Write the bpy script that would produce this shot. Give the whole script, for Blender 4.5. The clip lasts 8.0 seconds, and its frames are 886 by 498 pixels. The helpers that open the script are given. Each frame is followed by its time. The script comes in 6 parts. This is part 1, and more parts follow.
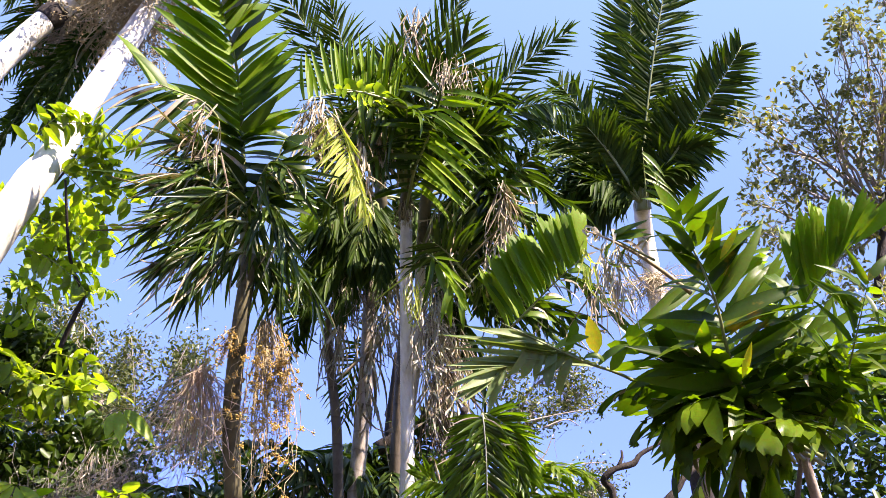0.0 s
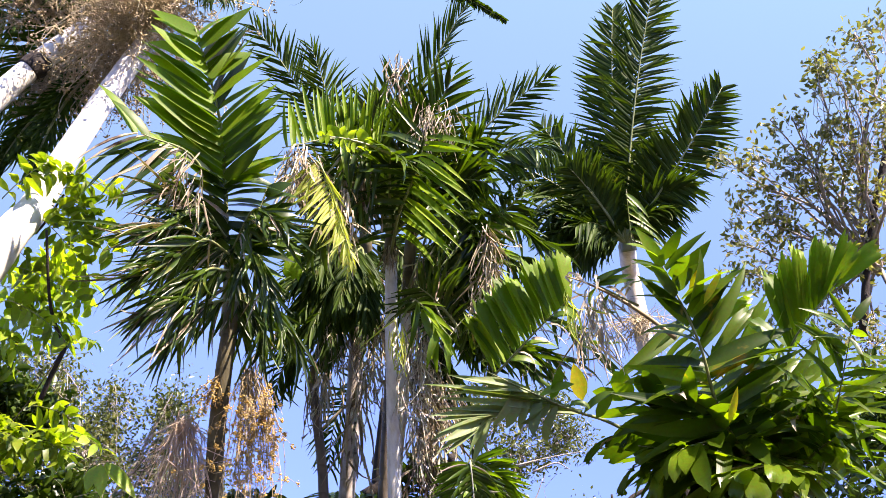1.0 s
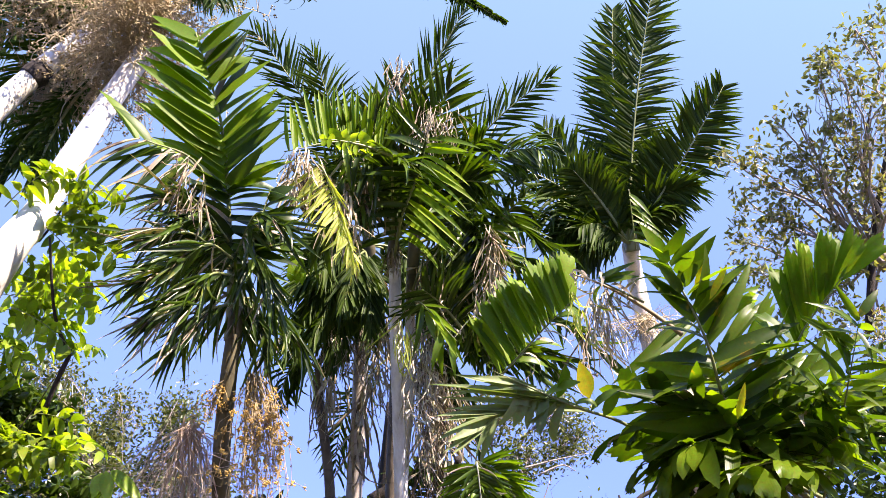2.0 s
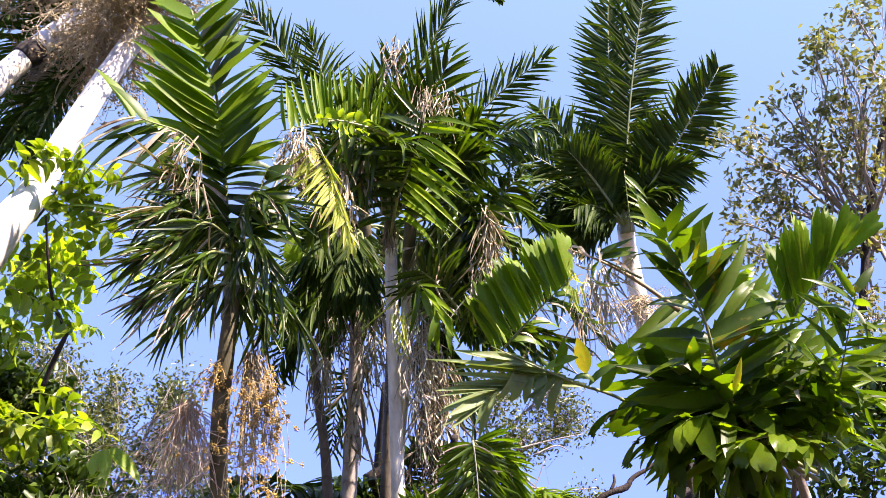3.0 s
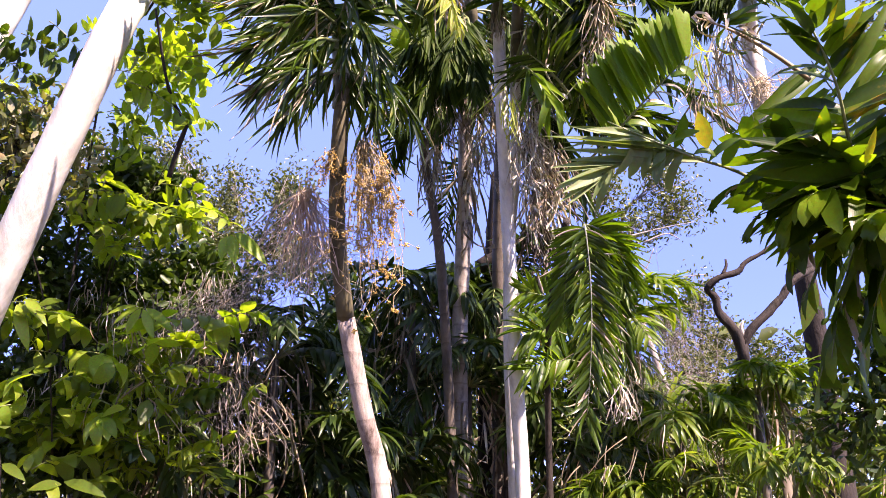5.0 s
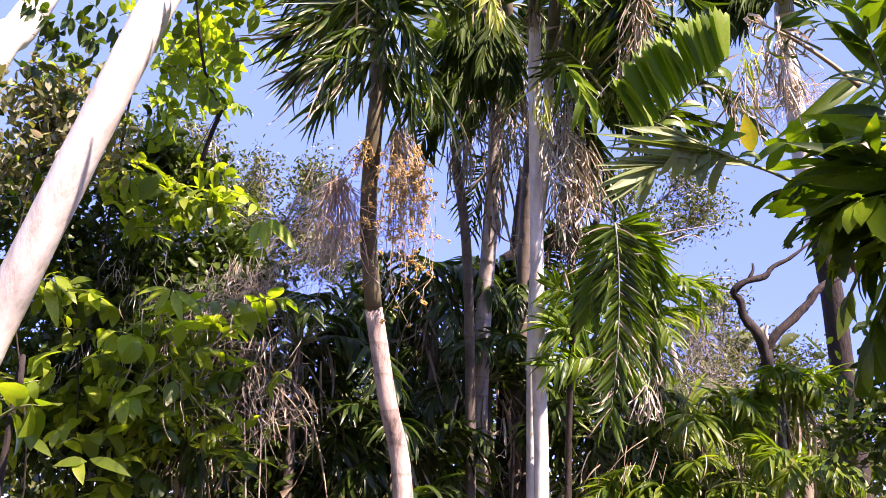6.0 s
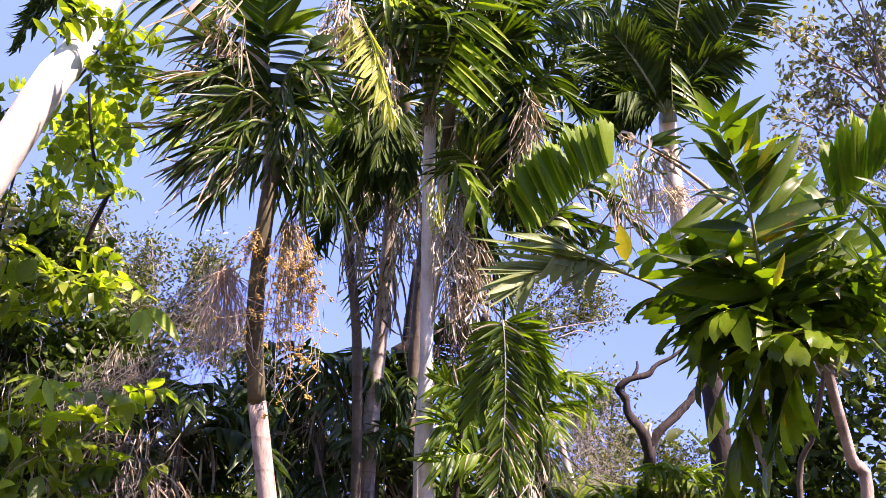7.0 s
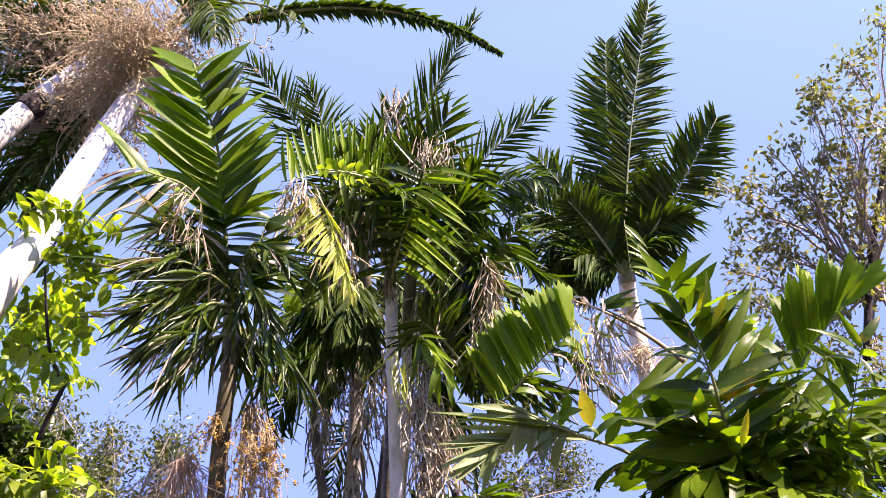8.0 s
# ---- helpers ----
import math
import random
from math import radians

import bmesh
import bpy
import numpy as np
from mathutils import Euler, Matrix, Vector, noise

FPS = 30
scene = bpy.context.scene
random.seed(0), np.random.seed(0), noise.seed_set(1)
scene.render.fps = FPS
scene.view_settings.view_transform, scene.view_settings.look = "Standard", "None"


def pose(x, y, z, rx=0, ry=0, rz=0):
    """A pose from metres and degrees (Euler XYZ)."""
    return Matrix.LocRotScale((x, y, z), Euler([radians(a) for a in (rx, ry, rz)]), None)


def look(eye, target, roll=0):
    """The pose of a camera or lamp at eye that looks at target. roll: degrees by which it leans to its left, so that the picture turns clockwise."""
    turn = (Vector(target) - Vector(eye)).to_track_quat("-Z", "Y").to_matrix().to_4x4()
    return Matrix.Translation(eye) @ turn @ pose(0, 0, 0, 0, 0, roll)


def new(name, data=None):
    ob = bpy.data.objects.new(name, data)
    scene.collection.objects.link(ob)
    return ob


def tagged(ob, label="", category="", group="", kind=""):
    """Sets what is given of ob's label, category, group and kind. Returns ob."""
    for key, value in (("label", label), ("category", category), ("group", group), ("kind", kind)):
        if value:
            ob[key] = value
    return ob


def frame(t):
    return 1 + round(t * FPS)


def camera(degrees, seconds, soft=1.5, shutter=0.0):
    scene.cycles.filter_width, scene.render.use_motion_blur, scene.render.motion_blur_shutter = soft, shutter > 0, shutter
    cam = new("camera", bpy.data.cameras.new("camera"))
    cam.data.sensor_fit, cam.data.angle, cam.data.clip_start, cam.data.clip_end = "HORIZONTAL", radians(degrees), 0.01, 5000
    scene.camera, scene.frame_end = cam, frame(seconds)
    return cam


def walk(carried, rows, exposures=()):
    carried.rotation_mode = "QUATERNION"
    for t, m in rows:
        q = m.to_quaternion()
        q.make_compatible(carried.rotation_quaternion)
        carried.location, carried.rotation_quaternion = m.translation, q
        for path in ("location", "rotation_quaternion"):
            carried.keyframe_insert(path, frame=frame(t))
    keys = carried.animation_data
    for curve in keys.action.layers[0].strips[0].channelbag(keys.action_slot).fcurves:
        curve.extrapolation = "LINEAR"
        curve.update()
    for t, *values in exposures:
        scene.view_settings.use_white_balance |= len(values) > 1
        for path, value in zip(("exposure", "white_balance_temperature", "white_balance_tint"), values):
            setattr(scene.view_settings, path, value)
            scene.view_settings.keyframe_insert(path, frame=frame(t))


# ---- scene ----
cam = camera(51.01, 8.0, soft=0.85)
walk(cam, [
    (0, pose(0, 0, 1.6, 118, -0, 0)),
    (0.5, pose(0.0195, 0.0058, 1.6254, 118.715, 1.364, 0.536)),
    (1, pose(0.0244, 0.0086, 1.6386, 120.548, 1.039, -0.3)),
    (2.5, pose(0.0101, 0.0397, 1.611, 120.879, 1.95, 0.43)),
    (3, pose(-0.0032, 0.0384, 1.5879, 119.853, 1.808, -0.072)),
    (3.5, pose(-0.0107, 0.0934, 1.5373, 110.691, 2.349, 2.51)),
    (4, pose(-0.0226, 0.102, 1.5283, 107.774, 1.851, 6.404)),
    (5.5, pose(-0.0979, 0.093, 1.526, 107.222, -0.803, 6.136)),
    (6, pose(-0.1506, 0.0869, 1.529, 106.971, -2.14, 6.617)),
    (6.5, pose(-0.1137, 0.0687, 1.5495, 107.879, -2.057, 4.811)),
    (7, pose(-0.0719, 0.0482, 1.5817, 112.519, -1.62, 0.231)),
    (7.5, pose(-0.0461, 0.0549, 1.6004, 119.262, 0.624, -0.791)),
    (8, pose(-0.0144, 0.0631, 1.6073, 122.933, 1.969, -0.027)),
], [(0.0, 1.93, 7250, 24), (3.0, 1.93, 7250, 27), (4.0, 1.93, 7250, 35), (7.0, 1.93, 7250, 41), (8.0, 1.93, 7250, 38)])

# ---- sky and sun ----
SUN = Vector((0.54, -0.44, 0.73)).normalized()
world = bpy.data.worlds.new("sky")
scene.world = world
world.use_nodes = True
wn = world.node_tree
sky = wn.nodes.new("ShaderNodeTexSky")
sky.sky_type, sky.sun_disc = "NISHITA", False
sky.sun_elevation, sky.sun_rotation = math.asin(SUN.z), math.atan2(SUN.x, SUN.y)
sky.air_density, sky.dust_density, sky.ozone_density = 1.0, 0.3, 3.0
sky.altitude = 3500
rich = wn.nodes.new("ShaderNodeHueSaturation")
rich.inputs["Saturation"].default_value, rich.inputs["Hue"].default_value = 1.1, 0.511
wn.links.new(sky.outputs["Color"], rich.inputs["Color"])
# the blue deepens towards the horizon and pales overhead
where = wn.nodes.new("ShaderNodeTexCoord")
split = wn.nodes.new("ShaderNodeSeparateXYZ")
wn.links.new(where.outputs["Generated"], split.inputs["Vector"])
rise = wn.nodes.new("ShaderNodeMapRange")
rise.inputs["From Min"].default_value, rise.inputs["From Max"].default_value = 0.08, 0.72
wn.links.new(split.outputs["Z"], rise.inputs["Value"])
ease = wn.nodes.new("ShaderNodeMath")
ease.operation = "POWER"
ease.inputs[1].default_value = 1.5
wn.links.new(rise.outputs["Result"], ease.inputs[0])
tint = wn.nodes.new("ShaderNodeMixRGB")
tint.inputs["Color1"].default_value, tint.inputs["Color2"].default_value = (0.47, 0.48, 0.86, 1), (2.0, 1.85, 1.15, 1)
wn.links.new(ease.outputs["Value"], tint.inputs["Fac"])
toned = wn.nodes.new("ShaderNodeMixRGB")
toned.blend_type = "MULTIPLY"
toned.inputs["Fac"].default_value = 1.0
wn.links.new(rich.outputs["Color"], toned.inputs["Color1"])
wn.links.new(tint.outputs["Color"], toned.inputs["Color2"])
wn.links.new(toned.outputs["Color"], wn.nodes["Background"].inputs["Color"])
wn.nodes["Background"].inputs["Strength"].default_value = 0.15
lamp = bpy.data.lights.new("sun", "SUN")
lamp.energy, lamp.angle, lamp.color = 5.0, radians(0.5), (1.0, 0.95, 0.86)
sun = new("sun", lamp)
sun.matrix_world = look(SUN * 60, (0, 0, 0))


# ---- materials ----
def nodes_of(name):
    m = bpy.data.materials.new(name)
    m.use_nodes = True
    return m, m.node_tree.nodes, m.node_tree.links, m.node_tree.nodes["Principled BSDF"]


def ramp(nd, stops):
    r = nd.new("ShaderNodeValToRGB")
    e = r.color_ramp.elements
    while len(e) < len(stops):
        e.new(0.5)
    for k, (p, c) in enumerate(stops):
        e[k].position, e[k].color = p, (*c, 1)
    return r


def leaf_material(name, dark, light, spot, single=True, through_light=0.42, gloss=0.38, spots=0.62, shine=0.4):
    """Leaf: two tones from piece to piece, blotches of a third, some light let through."""
    m, nd, ln, bs = nodes_of(name)
    if single:
        rnd = nd.new("ShaderNodeObjectInfo").outputs["Random"]
    else:
        rnd = nd.new("ShaderNodeNewGeometry").outputs["Random Per Island"]
    tone = ramp(nd, [(0.0, dark), (0.55, [a * 0.55 + b * 0.45 for a, b in zip(dark, light)]), (1.0, light)])
    ln.new(rnd, tone.inputs["Fac"])
    co = nd.new("ShaderNodeTexCoord")
    geo = nd.new("ShaderNodeNewGeometry")
    big = nd.new("ShaderNodeTexNoise")
    big.inputs["Scale"].default_value, big.inputs["Detail"].default_value = 6.0, 6.0
    ln.new(geo.outputs["Position"], big.inputs["Vector"])
    cut = ramp(nd, [(spots, (0, 0, 0)), (min(spots + 0.1, 0.99), (1, 1, 1))])
    ln.new(big.outputs["Fac"], cut.inputs["Fac"])
    mix = nd.new("ShaderNodeMixRGB")
    ln.new(cut.outputs["Color"], mix.inputs["Fac"])
    ln.new(tone.outputs["Color"], mix.inputs["Color1"])
    mix.inputs["Color2"].default_value = (*spot, 1)
    fine = nd.new("ShaderNodeTexNoise")
    fine.inputs["Scale"].default_value, fine.inputs["Detail"].default_value = 60.0, 4.0
    ln.new(geo.outputs["Position"], fine.inputs["Vector"])
    shade = nd.new("ShaderNodeMixRGB")
    shade.blend_type = "OVERLAY"
    shade.inputs["Fac"].default_value = 0.35
    ln.new(mix.outputs["Color"], shade.inputs["Color1"])
    ln.new(fine.outputs["Color"], shade.inputs["Color2"])
    ln.new(shade.outputs["Color"], bs.inputs["Base Color"])
    bs.inputs["Roughness"].default_value = gloss
    bs.inputs["Specular IOR Level"].default_value = shine
    bump = nd.new("ShaderNodeBump")
    bump.inputs["Strength"].default_value, bump.inputs["Distance"].default_value = 0.05, 0.008
    if single:
        rib = nd.new("ShaderNodeTexWave")
        rib.bands_direction = "X"
        rib.inputs["Scale"].default_value, rib.inputs["Distortion"].default_value = 3.2, 0.6
        ln.new(co.outputs["Object"], rib.inputs["Vector"])
        ln.new(rib.outputs["Fac"], bump.inputs["Height"])
    else:
        ln.new(fine.outputs["Fac"], bump.inputs["Height"])
    ln.new(bump.outputs["Normal"], bs.inputs["Normal"])
    thin = nd.new("ShaderNodeBsdfTranslucent")
    warm = nd.new("ShaderNodeMixRGB")
    warm.blend_type = "MULTIPLY"
    warm.inputs["Fac"].default_value = 1.0
    warm.inputs["Color2"].default_value = (2.2, 2.3, 0.5, 1)
    ln.new(shade.outputs["Color"], warm.inputs["Color1"])
    ln.new(warm.outputs["Color"], thin.inputs["Color"])
    both = nd.new("ShaderNodeMixShader")
    both.inputs["Fac"].default_value = through_light
    ln.new(bs.outputs["BSDF"], both.inputs[1])
    ln.new(thin.outputs["BSDF"], both.inputs[2])
    ln.new(both.outputs["Shader"], nd["Material Output"].inputs["Surface"])
    return m


def bark_material(name, dark, light, rings=0.0, gloss=0.75, scale=9.0, bumpy=0.5):
    m, nd, ln, bs = nodes_of(name)
    geo = nd.new("ShaderNodeNewGeometry")
    big = nd.new("ShaderNodeTexNoise")
    big.inputs["Scale"].default_value, big.inputs["Detail"].default_value = scale, 8.0
    big.inputs["Roughness"].default_value = 0.65
    stretch = nd.new("ShaderNodeMapping")
    stretch.inputs["Scale"].default_value = (1, 1, 0.35)
    ln.new(geo.outputs["Position"], stretch.inputs["Vector"])
    ln.new(stretch.outputs["Vector"], big.inputs["Vector"])
    tone = ramp(nd, [(0.3, dark), (0.5, [a * 0.4 + b * 0.6 for a, b in zip(dark, light)]), (0.72, light)])
    ln.new(big.outputs["Fac"], tone.inputs["Fac"])
    bump = nd.new("ShaderNodeBump")
    bump.inputs["Strength"].default_value, bump.inputs["Distance"].default_value = bumpy, 0.02
    if rings:
        wave = nd.new("ShaderNodeTexWave")
        wave.bands_direction, wave.wave_profile = "Z", "SAW"
        wave.inputs["Scale"].default_value, wave.inputs["Distortion"].default_value = rings, 1.6
        wave.inputs["Detail Scale"].default_value = 3.0
        ln.new(geo.outputs["Position"], wave.inputs["Vector"])
        line = ramp(nd, [(0.0, (1, 1, 1)), (0.86, (1, 1, 1)), (0.97, (0.42, 0.38, 0.34))])
        ln.new(wave.outputs["Fac"], line.inputs["Fac"])
        mul = nd.new("ShaderNodeMixRGB")
        mul.blend_type = "MULTIPLY"
        mul.inputs["Fac"].default_value = 0.5
        ln.new(tone.outputs["Color"], mul.inputs["Color1"])
        ln.new(line.outputs["Color"], mul.inputs["Color2"])
        ln.new(mul.outputs["Color"], bs.inputs["Base Color"])
    else:
        ln.new(tone.outputs["Color"], bs.inputs["Base Color"])
    ln.new(big.outputs["Fac"], bump.inputs["Height"])
    ln.new(bump.outputs["Normal"], bs.inputs["Normal"])
    bs.inputs["Roughness"].default_value = gloss
    return m


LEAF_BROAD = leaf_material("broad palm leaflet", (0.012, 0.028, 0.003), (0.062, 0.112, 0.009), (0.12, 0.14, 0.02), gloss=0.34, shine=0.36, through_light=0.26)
LEAF_NEAR = leaf_material("ageing palm leaflet", (0.022, 0.050, 0.004), (0.135, 0.210, 0.012), (0.36, 0.22, 0.02), spots=0.665, gloss=0.38, shine=0.35, through_light=0.5)
LEAF_FRESH = leaf_material("fresh palm leaflet", (0.040, 0.085, 0.006), (0.125, 0.205, 0.014), (0.16, 0.20, 0.02))
# yellow-green tone that carries the sunlight on some palm leaflets
LEAF_SUNLIT = leaf_material("yellow-green palm leaflet with sunlight in its tone", (0.058, 0.120, 0.004), (0.190, 0.285, 0.010), (0.20, 0.20, 0.02), gloss=0.5, shine=0.22, spots=0.66)
# lighter copy of the understory leaf, its tone stands for sunlight
UNDER_LIT = leaf_material("understory leaflet in a sunlit tone", (0.042, 0.085, 0.007), (0.165, 0.225, 0.020), (0.16, 0.16, 0.04), single=False)
LEAF_FINE = leaf_material("feather palm leaflet", (0.016, 0.036, 0.006), (0.055, 0.095, 0.012), (0.09, 0.10, 0.02), single=False, through_light=0.25, gloss=0.55, shine=0.16)
LEAF_PALE = leaf_material("yellowing palm leaflet", (0.26, 0.30, 0.07), (0.46, 0.48, 0.18), (0.48, 0.46, 0.22), single=False, gloss=0.55)
LEAF_SPEAR = leaf_material("pleated young palm leaflet", (0.036, 0.078, 0.004), (0.125, 0.205, 0.010), (0.22, 0.20, 0.02), gloss=0.42, shine=0.3, spots=0.66)
LEAF_SERE = leaf_material("yellowed palm leaflet", (0.26, 0.30, 0.05), (0.46, 0.48, 0.15), (0.48, 0.44, 0.22), gloss=0.55)
LEAF_LIME = leaf_material("young compound leaflet", (0.060, 0.105, 0.008), (0.22, 0.28, 0.025), (0.20, 0.24, 0.02), through_light=0.5)
LEAF_TREE = leaf_material("small tree leaf", (0.03, 0.05, 0.012), (0.15, 0.16, 0.06), (0.16, 0.12, 0.05), single=False, through_light=0.25, gloss=0.3)
# dark green, taken lower still so the colour stands for deep shade
LEAF_DARK = leaf_material("dark green shrub leaf, deepened for shade", (0.018, 0.040, 0.005), (0.065, 0.110, 0.014), (0.08, 0.09, 0.02), single=False, through_light=0.3)
# lime leaflet lightened in colour, for leaves that catch the sun
LEAF_LIME_LIT = leaf_material("young leaflet in a sunlit lime tone", (0.13, 0.21, 0.015), (0.30, 0.38, 0.05), (0.24, 0.28, 0.03), through_light=0.5)
LEAF_RUST = leaf_material("small rusty tree leaf", (0.07, 0.085, 0.035), (0.28, 0.27, 0.16), (0.22, 0.14, 0.08), single=False, through_light=0.25, gloss=0.22, spots=0.60)
LEAF_YELLOW = leaf_material("yellow dying leaflet", (0.42, 0.36, 0.02), (0.55, 0.46, 0.03), (0.12, 0.05, 0.01), spots=0.6)
DRY = leaf_material("dry palm leaf", (0.17, 0.125, 0.075), (0.56, 0.50, 0.37), (0.08, 0.05, 0.028), single=False, through_light=0.05, gloss=0.7, spots=0.55)
DRY_DARK = leaf_material("dark weathered dead leaf", (0.055, 0.04, 0.028), (0.22, 0.17, 0.12), (0.03, 0.02, 0.014), single=False, through_light=0.05, gloss=0.7, spots=0.52)
LEAF_STIFF = leaf_material("stiff pale green blade", (0.085, 0.12, 0.045), (0.19, 0.24, 0.10), (0.24, 0.26, 0.11), gloss=0.5, shine=0.2, through_light=0.2)
STRAW_LEAF = leaf_material("bleached dry palm leaf", (0.30, 0.25, 0.19), (0.72, 0.68, 0.58), (0.16, 0.11, 0.07), single=False, through_light=0.05, gloss=0.6, spots=0.58)
RACHIS = bark_material("leaf stalk", (0.10, 0.13, 0.035), (0.22, 0.24, 0.09), gloss=0.45, bumpy=0.2)
RACHIS_PALE = bark_material("greyish leaf stalk", (0.13, 0.14, 0.10), (0.26, 0.27, 0.22), gloss=0.45, bumpy=0.2)
RACHIS_DRY = bark_material("dry leaf stalk", (0.16, 0.11, 0.06), (0.38, 0.30, 0.18), bumpy=0.3)
PALM_PALE = bark_material("pale ringed palm trunk", (0.42, 0.37, 0.30), (0.74, 0.70, 0.62), rings=1.3, scale=7)
PALM_WHITE = bark_material("smooth white palm trunk", (0.40, 0.36, 0.29), (0.84, 0.81, 0.74), scale=9, bumpy=0.45)
PALM_CREAM = bark_material("smooth cream palm trunk", (0.44, 0.40, 0.33), (0.74, 0.70, 0.62), scale=9, bumpy=0.5)
PALM_GREY = bark_material("grey fibrous palm trunk", (0.14, 0.115, 0.09), (0.50, 0.44, 0.38), rings=1.6, scale=11)
PALM_BROWN = bark_material("brownish ringed palm trunk", (0.10, 0.065, 0.05), (0.52, 0.42, 0.35), rings=1.3, scale=12, bumpy=0.8)
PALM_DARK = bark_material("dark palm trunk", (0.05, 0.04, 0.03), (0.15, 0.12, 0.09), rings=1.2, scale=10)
PALM_GREEN = bark_material("green-brown young palm trunk", (0.045, 0.04, 0.018), (0.15, 0.125, 0.06), rings=1.3, scale=8)
SHEATH = bark_material("green leaf sheath", (0.10, 0.12, 0.04), (0.24, 0.24, 0.12), scale=6, bumpy=0.2, gloss=0.5)
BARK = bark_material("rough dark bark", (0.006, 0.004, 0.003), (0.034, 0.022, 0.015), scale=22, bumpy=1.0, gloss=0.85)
BARK_PALE = bark_material("pale twig bark", (0.16, 0.13, 0.11), (0.42, 0.37, 0.32), scale=20, bumpy=0.4)
BARK_GREY = bark_material("grey twig bark", (0.10, 0.085, 0.075), (0.30, 0.26, 0.235), scale=20, bumpy=0.4)
TWIG = bark_material("brown flower stalk", (0.16, 0.11, 0.05), (0.42, 0.32, 0.17), scale=20, bumpy=0.2)
SPENT = bark_material("pale spent flower string", (0.34, 0.235, 0.165), (0.62, 0.48, 0.36), scale=20, bumpy=0.2)
STRAW = bark_material("straw flower stalk", (0.20, 0.15, 0.07), (0.54, 0.43, 0.25), scale=20, bumpy=0.2)
FRUIT = bark_material("orange palm fruit", (0.34, 0.19, 0.03), (0.56, 0.36, 0.08), gloss=0.4, scale=30, bumpy=0.1)
SOIL = bark_material("leaf litter", (0.02, 0.015, 0.010), (0.075, 0.055, 0.035), gloss=0.9, scale=3, bumpy=1.0)


# ---- building blocks ----
BROADSIDE = (0.0, 0.9, 0.4)
rng = np.random.default_rng(7)


def arr(v):
    return np.array(v, dtype=float)


def unit(v):
    return v / (np.linalg.norm(v) + 1e-9)


def mesh_of(name, verts, faces, material, smooth=True):
    me = bpy.data.meshes.new(name)
    me.from_pydata([tuple(v) for v in verts], [], [tuple(f) for f in faces])
    me.materials.append(material)
    if smooth:
        me.polygons.foreach_set("use_smooth", [True] * len(me.polygons))
    return me


def thing(name, place, label, category, group="", kind=""):
    ob = new(name)
    ob.location = place
    ob.empty_display_size = 0.2
    return tagged(ob, label, category, group, kind)


def hang(ob, parent):
    ob.parent = parent
    if parent.type == "EMPTY":
        ob.matrix_parent_inverse = Matrix.Translation(-Vector(parent.location))
    return ob


def part(name, geometry, material, parent, label=""):
    verts, faces = geometry
    ob = new(name, mesh_of(name, verts, faces, material))
    return tagged(hang(ob, parent), label)


def join(pieces):
    verts, faces, n = [], [], 0
    for v, f in pieces:
        verts.append(arr(v).reshape(-1, 3))
        faces += [tuple(i + n for i in q) for q in f]
        n += len(verts[-1])
    return (np.vstack(verts) if verts else np.zeros((0, 3))), faces


def smooth_path(points, steps):
    """A rounded way through a few points (Catmull-Rom)."""
    p = [arr(q) for q in points]
    p = [2 * p[0] - p[1]] + p + [2 * p[-1] - p[-2]]
    out = []
    for i in range(1, len(p) - 2):
        for s in range(steps):
            u = s / steps
            out.append(0.5 * (2 * p[i] + (p[i + 1] - p[i - 1]) * u + (2 * p[i - 1] - 5 * p[i] + 4 * p[i + 1] - p[i + 2]) * u ** 2
                              + (3 * p[i] - p[i - 1] - 3 * p[i + 1] + p[i + 2]) * u ** 3))
    out.append(p[-2])
    return np.array(out)


def tube(path, radii, sides=8, wobble=0.0, cap=True):
    path = arr(path)
    n = len(path)
    radii = np.interp(np.linspace(0, 1, n), np.linspace(0, 1, len(radii)), radii)
    tang = np.gradient(path, axis=0)
    verts, faces = [], []
    ref = arr((1, 0, 0)) if abs(unit(tang[0])[0]) < 0.8 else arr((0, 1, 0))
    for i in range(n):
        t = unit(tang[i])
        a = unit(ref - t * np.dot(ref, t))
        b = np.cross(t, a)
        for k in range(sides):
            w = 2 * math.pi * k / sides
            r = radii[i] * (1 + (wobble * (rng.random() - 0.5) if wobble else 0))
            verts.append(path[i] + r * (math.cos(w) * a + math.sin(w) * b))
    for i in range(n - 1):
        for k in range(sides):
            j = (k + 1) % sides
            faces.append((i * sides + k, i * sides + j, i * sides + sides + j, i * sides + sides + k))
    if cap:
        faces.append(tuple(range(sides))[::-1])
        faces.append(tuple((n - 1) * sides + k for k in range(sides)))
    return verts, faces


